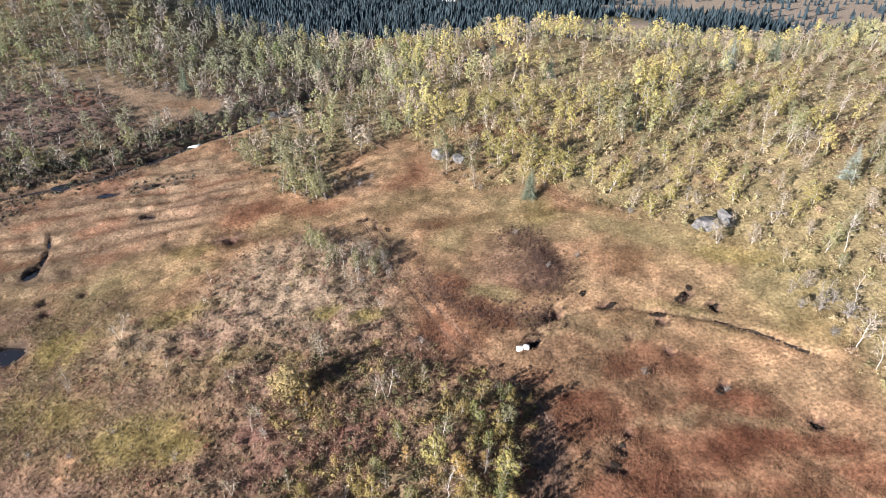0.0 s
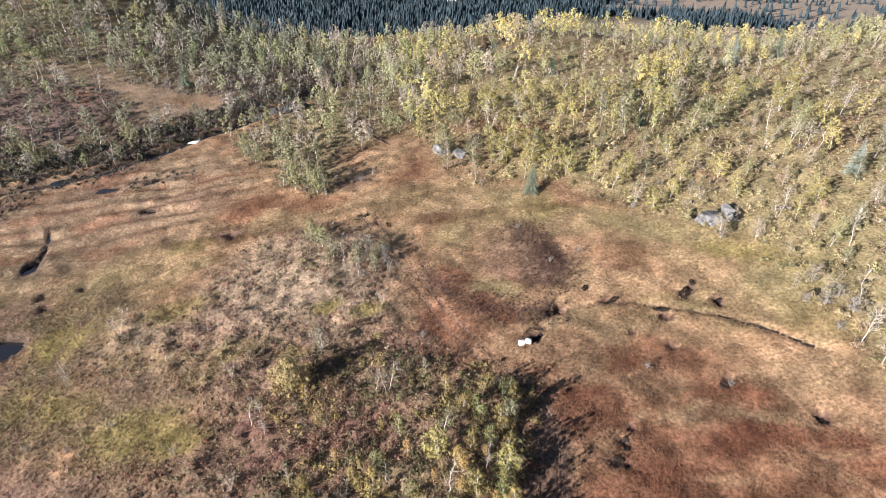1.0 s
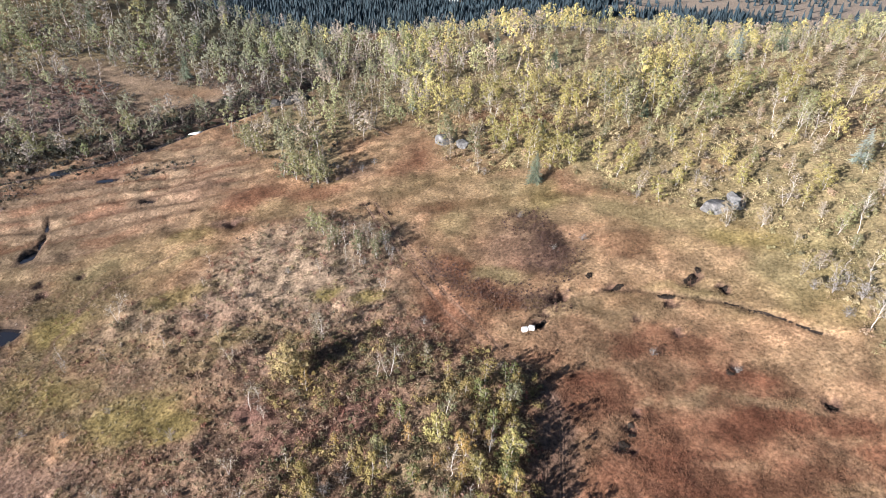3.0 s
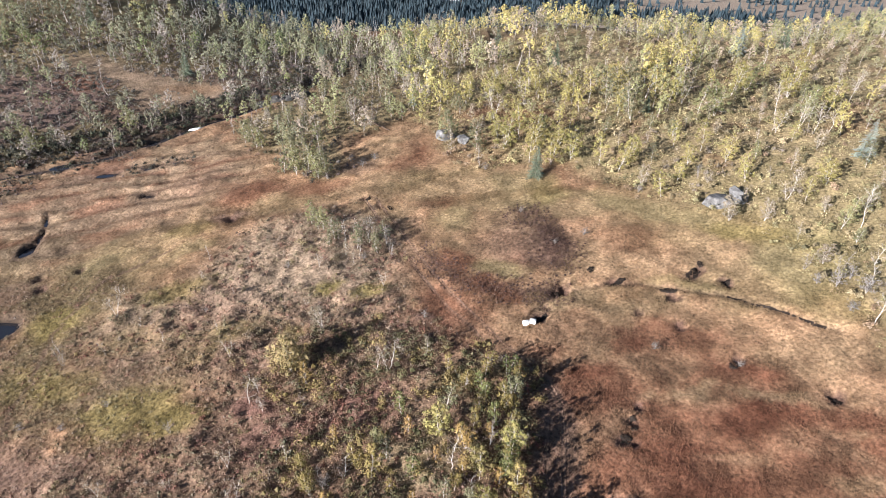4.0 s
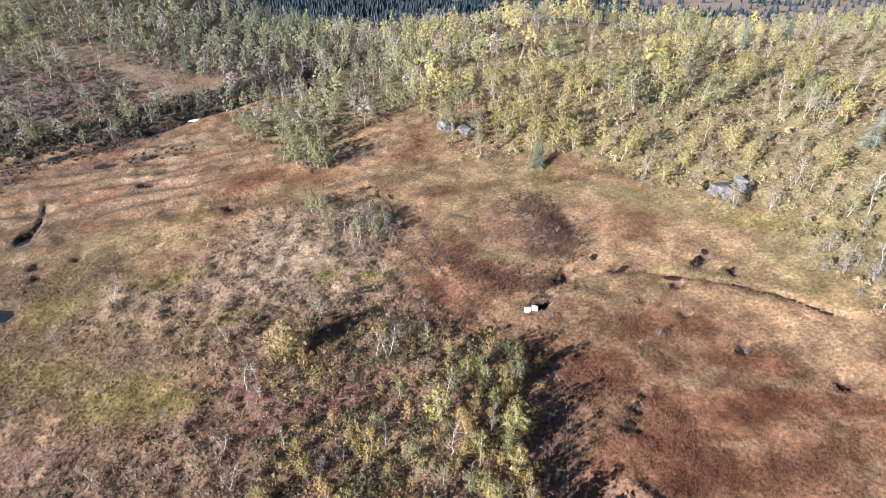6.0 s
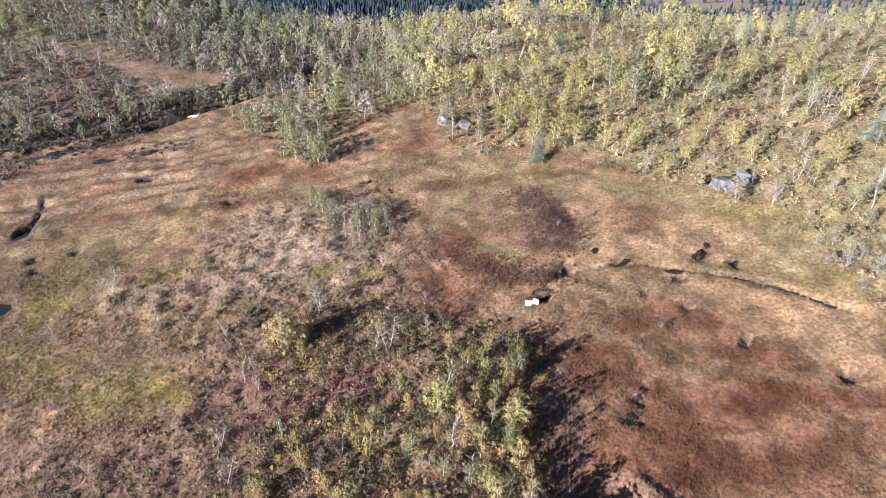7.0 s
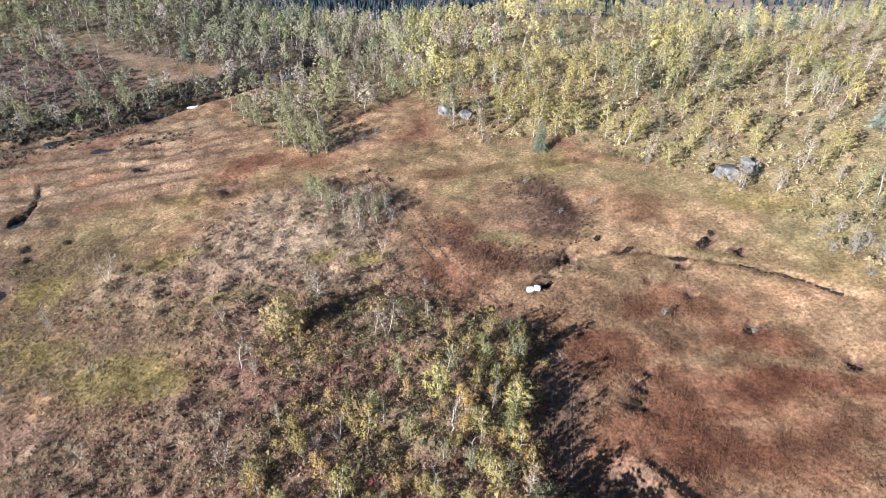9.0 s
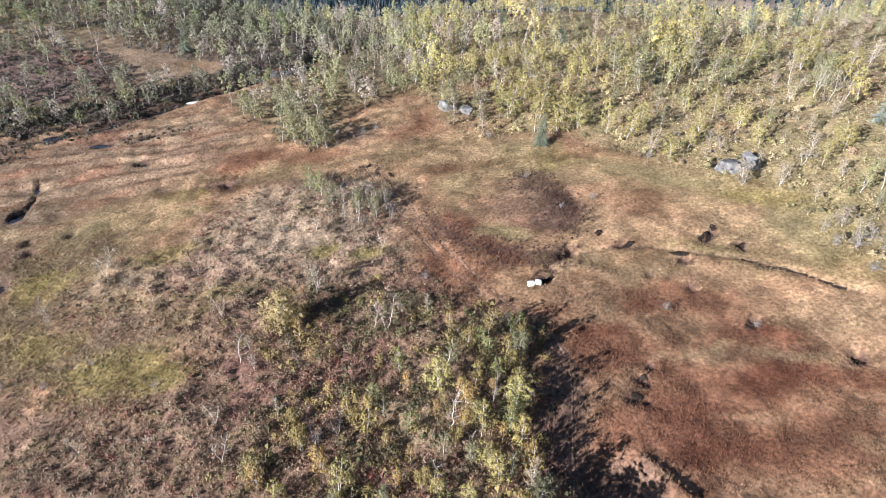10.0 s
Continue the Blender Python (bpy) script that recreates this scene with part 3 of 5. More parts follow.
ribbon("river_water", RIVER, 0.95, 0.9, "dark brown river between shrubby banks", MAT_WATER)
for cx, cy, rx, ry, turn in POOLS:
    a = np.linspace(0, 2 * math.pi, 25)[:-1]
    c, s = math.cos(radians(turn)), math.sin(radians(turn))
    u, v = 1.3 * rx * np.cos(a), 1.3 * ry * np.sin(a)
    ring = np.column_stack([cx + u * c - v * s, cy + u * s + v * c, np.full(24, float(bare_land(cx, cy)) - 0.34)])
    ring = np.vstack([ring, [cx, cy, ring[0, 2]]])
    fan = np.column_stack([np.arange(24), (np.arange(24) + 1) % 24, np.full(24, 24)])
    ob = new("pool_water", mesh_of("pool_water", ring, [fan]))
    ob.data.materials.append(MAT_WATER)
    tagged(ob, "still dark bog pool with a peat rim", "water", kind="structure")


# ---- plants: templates as arrays ----
def tube(path, radii, sides=6):
    path = np.asarray(path, float)
    n = len(path)
    d = np.gradient(path, axis=0)
    d /= np.linalg.norm(d, axis=1)[:, None] + 1e-9
    a = np.cross(d, [0.31, 0.95, 0.02])
    a /= np.linalg.norm(a, axis=1)[:, None] + 1e-9
    b = np.cross(d, a)
    t = np.linspace(0, 2 * math.pi, sides + 1)[:-1]
    v = path[:, None, :] + np.asarray(radii)[:, None, None] * (np.cos(t)[None, :, None] * a[:, None, :] + np.sin(t)[None, :, None] * b[:, None, :])
    i = np.arange((n - 1) * sides).reshape(n - 1, sides)
    j = np.roll(i, -1, 1)
    return v.reshape(-1, 3), np.stack([i, j, j + sides, i + sides], -1).reshape(-1, 4)


def join(pieces):
    """Arrays of (verts, faces) made into one; faces all of one width."""
    vs, fs, at = [], [], 0
    for v, f in pieces:
        vs.append(v)
        fs.append(f + at)
        at += len(v)
    return np.concatenate(vs), np.concatenate(fs)


def leaves_at(r, centres, size, out=None, stray=0.5):
    """A three-cornered leaf spray at each centre, its face turned outwards from the crown, more or less."""
    n = len(centres)
    face = r.normal(size=(n, 3))
    if out is not None:
        face = out / (np.linalg.norm(out, axis=1)[:, None] + 1e-6) + stray * face
    p = np.cross(face, r.normal(size=(n, 3)))
    p /= np.linalg.norm(p, axis=1)[:, None]
    q = np.cross(p, face)
    q /= np.linalg.norm(q, axis=1)[:, None]
    k = (size * r.uniform(0.6, 1.4, n))[:, None]
    v = np.stack([centres - k * (1.2 * p + 0.45 * q), centres + k * (1.2 * p - 0.45 * q), centres + k * 0.9 * q], 1)
    return v.reshape(-1, 3), np.arange(3 * n).reshape(n, 3)


KNOT = np.array([(1, 0, 0), (0, 1, 0), (-1, 0, 0), (0, -1, 0), (0, 0, 1), (0, 0, -1)], float)
KNOT_FACES = np.array([(0, 1, 4), (1, 2, 4), (2, 3, 4), (3, 0, 4), (1, 0, 5), (2, 1, 5), (3, 2, 5), (0, 3, 5)])


def knots(r, centres, radii, squash=0.8):
    """The dense ragged heart added to each leaf clump to block light: eight uneven facets."""
    n = len(centres)
    t = r.uniform(0, 2 * math.pi, n)
    v = KNOT[None] * r.uniform(0.6, 1.35, (n, 6, 1)) * np.asarray(radii)[:, None, None] * np.array([1, 1, squash])
    v = np.stack([v[..., 0] * np.cos(t)[:, None] - v[..., 1] * np.sin(t)[:, None], v[..., 0] * np.sin(t)[:, None] + v[..., 1] * np.cos(t)[:, None], v[..., 2]], -1) + np.asarray(centres)[:, None, :]
    v = v[:, KNOT_FACES].reshape(-1, 3)
    return v, np.arange(len(v)).reshape(-1, 3)


def birch(seed, height=4.5, stems=1, leafy=1.0, width=1.0, leaf=0.06, sides=6, lean=0.0, crook=0.25, low=0.2, clumps=24, spray=26, simple=False, thick=1.0):
    """Stem, limbs and leaf clumps of a mountain birch as arrays; the leaves carry a shade of their own, painted darker
    in the hearts.
    """
    r = np.random.default_rng(seed)
    stem, limb, tips = [], [], []
    for k in range(stems):
        h = height * (1.0 if k == 0 else r.uniform(0.65, 0.92))
        turn = r.uniform(0, 2 * math.pi)
        out = (0.05 if stems == 1 else 0.20) * r.uniform(0.7, 1.3)
        n = 5 if simple else 8
        s = np.linspace(0, 1, n)
        bend = np.cumsum(r.normal(0, crook * h / n * 0.35, (n, 2)), 0)
        path = np.column_stack([h * (out * s ** 0.8 * math.cos(turn) + lean * s) + bend[:, 0], h * out * s ** 0.8 * math.sin(turn) + bend[:, 1], h * s * 0.97])
        path -= path[0]
        path[0, 2] = -0.15
        r0 = (0.006 * height + 0.012) * thick
        stem.append(tube(path, r0 * (1 - 0.85 * s), sides))
        many = max(4, int(round(clumps * (1.0 if k == 0 else 0.6))))
        for i in range(many):
            f = low + (1.0 - low) * (i + r.uniform(0, 1)) / many
            base = np.array([np.interp(max(0.1, f - 0.12), s, path[:, c]) for c in range(3)])
            t = i * 2.4 + r.uniform(-0.6, 0.6)
            swell = math.sin(math.pi * min(1.0, 0.16 + 0.80 * (f - low) / (1 - low))) ** 0.8
            reach = height * width * 0.27 * swell * r.uniform(0.3, 1.15)
            tip = np.array([np.interp(f, s, path[:, c]) for c in range(3)]) + np.array([reach * math.cos(t), reach * math.sin(t), 0.25 * reach * r.uniform(-0.3, 1)])
            if simple:
                if i % 3 == 0:
                    limb.append(tube([base, tip], [r0 * 0.3, r0 * 0.08], 3))
            elif i % 2 == 0 or leafy < 0.5:
                mid = (base + tip) / 2 + r.normal(0, 0.06 * reach + 0.02, 3)
                limb.append(tube([base, mid, tip], [r0 * 0.42, r0 * 0.26, r0 * 0.07], 4))
                if leafy < 0.5:
                    for w in range(3):
                        end = tip + 0.5 * reach * np.array([math.cos(t + r.normal(0, 1)), math.sin(t + r.normal(0, 1)), r.uniform(0.1, 0.9)])
                        limb.append(tube([mid + (tip - mid) * r.uniform(0, 1), end], [r0 * 0.15, r0 * 0.05], 3))
            if r.uniform() < 0.4 + 0.6 * min(1, leafy * 1.3):
                tips.append(tip)
    leaves = None
    if leafy and tips:
        tips = np.array(tips)
        rad = height * 0.058 * (0.7 + 0.3 * width) * r.uniform(0.6, 1.4, len(tips))
        many = max(2, int(spray * min(1.3, leafy)))
        d = r.normal(size=(len(tips), many, 3))
        d /= np.linalg.norm(d, axis=2)[..., None]
        at = tips[:, None, :] + d * rad[:, None, None] * (0.35 + np.abs(r.normal(0, 0.75, (len(tips), many, 1)))) * np.array([1, 1, 0.9])
        mid = tips.mean(0) * np.array([1, 1, 0.9])
        face = 0.6 * d + 0.9 * (tips - mid)[:, None, :] / (np.linalg.norm(tips - mid, axis=1)[:, None, None] + 0.2)
        v, f = leaves_at(r, at.reshape(-1, 3), leaf, face.reshape(-1, 3), 0.28)
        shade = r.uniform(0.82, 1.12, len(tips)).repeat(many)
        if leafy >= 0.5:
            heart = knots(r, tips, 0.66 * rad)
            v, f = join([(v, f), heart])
            # hearts get a darker colour that paints the shade inside the crown
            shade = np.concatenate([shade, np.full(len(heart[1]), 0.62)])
        leaves = (v, f, shade)
    return join(stem), join(limb), leaves


def leaf_colours(r, count, base, spread=0.08, corners=3, shade=1.0):
    """A colour for each leaf, the same at its corners."""
    c = np.asarray(base) * r.uniform(1 - spread, 1 + spread, (count, 1)) * r.uniform(0.93, 1.07, (count, 3)) * np.broadcast_to(shade, count)[:, None]
    return np.repeat(np.clip(c, 0.01, 0.8), corners, 0)


DARK, YELLOW, LEMON, OLIVE, TAN, GREEN, ORANGE, RED, WILLOW = (0.085, 0.08, 0.042), (0.35, 0.305, 0.115), (0.255, 0.25, 0.12), (0.215, 0.205, 0.115), (0.30, 0.25, 0.18), (0.17, 0.18, 0.068), (0.40, 0.27, 0.10), (0.42, 0.11, 0.09), (0.18, 0.165, 0.15)


def spruce(seed, height=5.0, tiers=24, base=(0.045, 0.075, 0.045)):
    """Stem and drooping tiers of feathered boughs as arrays, with colours."""
    r = np.random.default_rng(seed)
    stem = tube([(0, 0, -0.15), (0, 0, height * 0.5), (0, 0, height)], [0.014 * height, 0.009 * height, 0.002 * height], 6)
    vs = []
    for k in range(tiers):
        f = (k + 0.5) / tiers
        reach = height * 0.24 * (1 - f) ** 0.8 + 0.05
        for i in range(11):
            t = 2 * math.pi * (i + r.uniform(-0.4, 0.4)) / 11 + k
            L = reach * r.uniform(0.5, 1.3)
            along = np.array([math.cos(t), math.sin(t), -r.uniform(0.1, 0.5)])
            across = np.array([-math.sin(t), math.cos(t), 0])
            root = np.array([0, 0, height * (0.05 + 0.93 * f)])
            tip = root + along * L
            vs.append(np.stack([root + 0.05 * across, tip, root - 0.05 * across - [0, 0, 0.06]]))
            for s in (0.35, 0.6, 0.82):
                for side in (-1, 1):
                    at = root + along * L * s
                    end = at + (side * across * 0.8 + along * 0.6) * L * 0.42 * (1.15 - 0.6 * s) - np.array([0, 0, r.uniform(0.02, 0.12) * L])
                    vs.append(np.stack([at + along * 0.09 * L, end, at - along * 0.09 * L - [0, 0, 0.05 * L]]))
    v = np.concatenate(vs)
    return stem, (v, np.arange(len(v)).reshape(-1, 3)), leaf_colours(r, len(vs), base, 0.3)


# ---- birches that stand out, one by one ----
BIRCH_KINDS = {}


def birch_kind(key, seed, colour, bark=MAT_BARK, **shape):
    stem, limb, leaf = birch(seed, **shape)
    r = np.random.default_rng(seed + 500)
    wood = join([stem, limb])
    made = [("trunk", mesh_of("trunk", wood[0], [wood[1]], None, True), bark)]
    if leaf is not None:
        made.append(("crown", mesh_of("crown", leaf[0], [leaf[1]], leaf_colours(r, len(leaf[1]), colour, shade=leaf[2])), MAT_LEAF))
    BIRCH_KINDS[key] = made


for i, (key, colour, leafy) in enumerate((("yellow", YELLOW, 1.0), ("lemon", LEMON, 1.0), ("olive", OLIVE, 1.0), ("tan", TAN, 0.7), ("green", GREEN, 1.0), ("orange", ORANGE, 0.9), ("red", RED, 0.8), ("dark", DARK, 1.0), ("brass", (0.27, 0.212, 0.078), 1.0), ("gold", (0.34, 0.27, 0.13), 1.4))):
    for k in range(3):
        birch_kind(key + str(k), 10 * i + k, colour, height=4.5, stems=1 + (k + i) % 3, leafy=leafy, width=1.25 if key == "gold" else (0.95 if key in ("olive", "lemon", "yellow") else 0.68) + 0.16 * k, crook=0.32, low=0.12 if k else 0.22, leaf=0.042, spray=56, clumps=56 if key == "gold" else 28)
for k in range(4):
    birch_kind("bare" + str(k), 200 + k, TAN, MAT_BARK if k % 2 else MAT_GREY, height=4.0, stems=1 + k % 3, leafy=0.0, width=1.0, crook=0.7, low=0.3, clumps=16, thick=0.9)
    birch_kind("sparse" + str(k), 220 + k, TAN, MAT_BARK, height=4.0, stems=1 + k % 2, leafy=0.4, width=0.85, crook=0.5, low=0.4, clumps=18, thick=1.0)

for k in range(3):
    birch_kind("willow" + str(k), 240 + k, WILLOW, MAT_GREY, height=1.6, stems=5, leafy=0.45, width=1.5, crook=0.5, low=0.2, leaf=0.04, clumps=12)

LABELS = {"brass": "olive-gold birch scrub of the thicket", "gold": "broad golden-tan birch standing alone on the knoll", "dark": "dense dark olive birch by the wheel track", "willow": "low grey-green willow bush on the mire", "yellow": "bright yellow autumn mountain birch with pale stem", "lemon": "yellow-green mountain birch with slender white stem", "olive": "olive-leaved mountain birch turning brown",
          "tan": "mountain birch with thin faded tan leaves", "green": "still green shrubby birch on the heath", "orange": "orange-yellow autumn birch with pale stem", "red": "small red-leaved autumn rowan bush",
          "bare": "leafless crooked grey birch among low shrubs", "sparse": "white-stemmed birch with only a few faded leaves"}


def plant(kind, x, y, height, group, turn=None):
    key = kind if kind[-1].isdigit() else kind + str(int(rng.integers(4 if kind in ("bare", "sparse") else 3)))
    kind = kind.rstrip("0123456789")
    full = {"bare": 4.0, "sparse": 4.0, "willow": 1.6}.get(kind, 4.5)
    name = {"red": "rowan_bush", "willow": "willow_bush"}.get(kind, "birch_tree")
    t = thing(name, (x, y, float(land(x, y))), LABELS[kind], "tree" if name == "birch_tree" else "bush", group, float(rng.uniform(0, 360)) if turn is None else turn, height / full)
    for part_name, me, mat in BIRCH_KINDS[key]:
        part(part_name, me, mat, t)
    return t


TREES_NEAR = [("sparse", -33.8, 50.6, 3.8), ("bare", -36.3, 44.3, 2.2), ("bare", -15.7, 36.9, 3.6), ("gold2", -12.8, 40.3, 4.5), ("sparse", -14.2, 35.8, 2.0), ("tan", -10.8, 45.2, 3.6),
              ("orange", -11.1, 38.4, 2.6), ("bare", -4.8, 38.9, 3.4), ("bare", -4.1, 38.8, 3.6), ("yellow", 0.4, 32.0, 3.4), ("bare", 1.3, 29.0, 3.6), ("brass", -4.4, 28.9, 3.6)]
TREES_FRONT = [("brass", -8.9, 28.0, 3.0), ("bare", -7.9, 28.2, 2.4), ("bare", -6.5, 29.1, 2.2), ("sparse", -14.1, 27.6, 2.6), ("green", -1.5, 28.6, 2.4), ("lemon", -4.4, 31.9, 2.2), ("yellow", 5.3, 30.5, 3.6),
               ("yellow", 3.3, 28.1, 3.0), ("brass", 5.9, 27.0, 3.6), ("orange", 6.3, 26.1, 1.9), ("orange", 2.1, 28.4, 2.4), ("yellow", -5.7, 24.8, 2.6), ("yellow", 4.2, 24.6, 3.0), ("tan", 6.1, 24.2, 2.6),
               # trees below y 22 stand out of view, added for the shadow they cast
               ("bare", 0.4, 25.3, 2.4), ("bare", -8.5, 27.2, 1.8), ("orange", -2.1, 24.7, 2.2), ("orange", -10.9, 25.2, 2.2), ("yellow", -11.9, 26.0, 2.0), ("brass", -0.5, 25.0, 2.2), ("dark", 4.4, 18.6, 4.0), ("brass", 6.0, 19.6, 4.0), ("dark", 7.2, 18.4, 4.3), ("dark", 8.2, 20.2, 3.7), ("brass", 5.4, 21.2, 3.3), ("dark", 2.6, 20.4, 3.3), ("dark2", 7.4, 20.9, 2.9), ("dark2", 6.4, 20.6, 3.3), ("dark1", 8.6, 20.9, 2.8), ("dark2", 5.6, 19.8, 3.7), ("dark2", 9.4, 20.6, 2.7)]
TREES_KNOLL = [("brass", -5.7, 30.1, 2.6), ("orange", -1.9, 32.3, 2.0), ("bare", 4.2, 30.9, 2.4), ("brass", 3.0, 32.5, 2.4), ("orange", -7.7, 32.2, 2.0), ("tan", -0.8, 40.7, 2.4), ("brass", 1.0, 38.5, 2.2), ("brass", 2.5, 36.5, 2.6),
               ("green", 4.0, 35.0, 2.8), ("brass", 5.5, 34.0, 3.0), ("green", 6.0, 36.0, 2.1), ("brass", 6.8, 37.6, 1.9), ("red", 5.9, 36.1, 1.4), ("red", 7.5, 35.6, 1.1), ("red", -3.8, 25.6, 1.0), ("brass", 5.6, 32.0, 2.2), ("brass", 6.0, 29.5, 2.4),
               ("green", 4.6, 32.6, 2.6), ("brass", 6.2, 34.2, 1.8), ("tan", 6.6, 31.0, 1.6)]
TREES_COPSE_2 = [(("olive", "tan", "olive", "bare", "sparse", "tan")[k % 6], x, y, h) for k, (x, y, h) in enumerate(((-14.6, 63.4, 2.6), (-13.0, 61.6, 2.4), (-11.6, 60.2, 2.8), (-9.9, 60.8, 2.4), (-8.8, 57.0, 2.6), (-7.4, 58.4, 2.8), (-6.2, 60.2, 2.4),
                 (-10.4, 57.4, 2.2), (-12.6, 59.0, 2.0), (-5.2, 57.0, 2.6), (-7.9, 61.6, 2.4), (-9.4, 55.4, 2.0)))]
TREES_THICKET = [(("olive", "brass", "green", "dark", "orange")[k % 5], x, y, h) for k, (x, y, h) in enumerate(((6.2, 35.0, 3.4), (6.5, 25.4, 2.7), (5.2, 28.6, 3.0), (6.4, 22.4, 3.6),
                 (2.4, 30.6, 2.6), (1.0, 34.6, 2.6), (4.2, 38.0, 2.4), (-2.6, 34.4, 2.4), (-3.4, 30.4, 2.6), (-6.8, 26.2, 2.6), (0.8, 27.0, 2.4), (-9.8, 30.2, 2.2), (6.0, 37.8, 2.4), (5.8, 28.4, 2.1), (7.1, 37.3, 1.4), (6.6, 23.6, 2.7)))]
TREES_GOLD = [(("brass", "olive", "yellow", "orange")[k % 4], x, y, h) for k, (x, y, h) in enumerate(((1.6, 27.4, 2.0), (2.6, 26.2, 1.8), (3.8, 26.4, 2.2), (4.7, 27.8, 1.9), (5.4, 29.4, 2.0), (5.6, 31.2, 1.8), (3.1, 29.6, 2.1), (4.3, 31.8, 1.9), (2.0, 31.6, 1.8),
              (5.2, 25.4, 2.2), (0.5, 24.4, 1.9), (-1.3, 26.6, 1.7), (-2.9, 27.4, 1.8), (-3.0, 24.0, 1.8), (2.2, 24.0, 2.0), (0.2, 29.8, 1.8), (3.4, 34.0, 1.8), (-6.0, 23.6, 1.7), (-9.4, 24.4, 1.6)))]
TREES_RIM = [("bare", 35.3, 48.9, 2.4), ("bare", 37.5, 47.5, 3.0), ("bare", 38.8, 45.0, 4.6), ("sparse", 37.5, 41.1, 4.6), ("bare", 38.1, 38.9, 4.0), ("tan", 31.2, 57.2, 3.2), ("lemon", 40.8, 53.5, 3.6), ("sparse", 42.6, 53.3, 4.8),
             ("yellow", 39.6, 58.6, 3.0), ("bare", 37.5, 62.4, 2.4), ("sparse", 46.5, 71.9, 4.2), ("sparse", 48.2, 71.8, 4.0), ("sparse", 45.7, 73.9, 4.4), ("sparse", 42.9, 73.9, 3.6), ("tan", 34.6, 56.5, 2.6), ("bare", 30.5, 65.5, 2.4)]
TREES_COPSE = [("olive", -22.4, 78.9, 4.4), ("lemon", -20.4, 78, 4.6), ("olive", -18.7, 77.3, 5.0), ("lemon", -17.0, 76.6, 4.4), ("olive", -15.7, 76.2, 4.6), ("olive", -21.5, 82.3, 5.0), ("lemon", -18.2, 83.3, 5.0), ("olive", -19.6, 80.5, 5.0),
               ("olive", -29.0, 88.5, 4.2), ("olive", -31.5, 90.8, 4.0), ("tan", -16.5, 79.5, 4.0), ("olive", -12.1, 60.3, 3.0), ("bare", -10.6, 59.0, 3.2), ("olive", -9.2, 58.2, 3.0), ("tan", -8.0, 59.6, 3.2),
               ("lemon", -13.9, 62.9, 3.4), ("lemon", -15.6, 64.4, 2.8), ("bare", -5.9, 58.7, 3.2), ("olive", -6.8, 57.3, 3.0), ("bare", -11.2, 61.6, 2.6)]
TREES_EAST = [("yellow", x, y, 5.6) for x, y in ((7.9, 97.6), (15.6, 95.8), (20.7, 94.2), (23.1, 92.9), (26.3, 95.3), (31.5, 87.7), (33.0, 85.8), (43.6, 89.8), (50.1, 86.2), (57.0, 96.5), (28.1, 93.3))]
TREES_EAST += [("lemon", x, y, 5.0) for x, y in ((46.0, 90.5), (36.2, 92.2), (38.0, 81.5), (35.2, 80.3), (47.2, 76.3), (-67.3, 93.5), (-53.5, 98.5))]
TREES_EAST += [("sparse", x, y, 4.8) for x, y in ((13.2, 94.8), (8.1, 90.3), (27.7, 88.1), (35.8, 88.2), (56.8, 82.5), (45.6, 80.1), (-83.7, 126), (-80.5, 125), (-54.1, 93.2), (-73.8, 103.7), (-70, 122))]
BUSHES = [("willow", x, y, h) for x, y, h in ((16.0, 57.7, 1.1), (23.6, 64.8, 1.3), (19.2, 40.8, 1.0), (25.6, 38.6, 0.8), (35.5, 46.8, 1.3), (36.8, 46.0, 1.9), (38.6, 44.6, 2.2), (38.3, 46.6, 1.7), (5.9, 73.8, 1.2), (-1.2, 45.8, 0.9), (5.8, 39.5, 1.0), (-36.1, 36.8, 1.0),
                                               (-32.1, 36.4, 0.9), (-29.0, 38.5, 0.8), (-8.3, 56.5, 1.2), (-16.7, 56.0, 1.0), (-24, 50, 0.8), (36.5, 43.0, 1.3), (-11, 78, 1.3), (-13, 80.5, 1.4), (-9.5, 80, 1.2), (9.5, 62.8, 0.9), (12.5, 56, 0.8))]
for trees, group in ((TREES_EAST, "birches of the eastern slope"), (BUSHES, "willow bushes of the mire"), (TREES_NEAR, "birches on the heath knoll"), (TREES_FRONT, "birches on the heath knoll"), (TREES_KNOLL, "birches on the heath knoll"), (TREES_THICKET, "birches of the thicket by the track"), (TREES_GOLD, "birches of the thicket by the track"), (TREES_RIM, "birches at the mire's edge"), (TREES_COPSE, "birches of the small copses"), (TREES_COPSE_2, "birches of the small copses")):
    for kind, x, y, h in trees:
        plant(kind, x, y, h, group)


def scatter(polys, spacing, box, seed, tries=60000, clear=None):
    """Places inside the polygons, no two nearer than spacing."""
    r = np.random.default_rng(seed)
    xs, ys = r.uniform(box[0], box[2], tries), r.uniform(box[1], box[3], tries)
    keep = np.zeros(tries)
    for p in polys:
        keep = np.maximum(keep, inside(xs, ys, p, 2.0))
    if clear is not None:
        keep = keep * clear(xs, ys)
    ok = r.uniform(0, 1, tries) < keep
    taken, out = {}, []
    for x, y in zip(xs[ok], ys[ok]):
        s = spacing * (0.75 + 0.5 * r.uniform())
        i, j = int(x // spacing), int(y // spacing)
        if all((x - a) ** 2 + (y - b) ** 2 > s * s for p in range(i - 1, i + 2) for q in range(j - 1, j + 2) for a, b in taken.get((p, q), ())):
            taken.setdefault((i, j), []).append((x, y))
            out.append((x, y))
    return np.array(out)


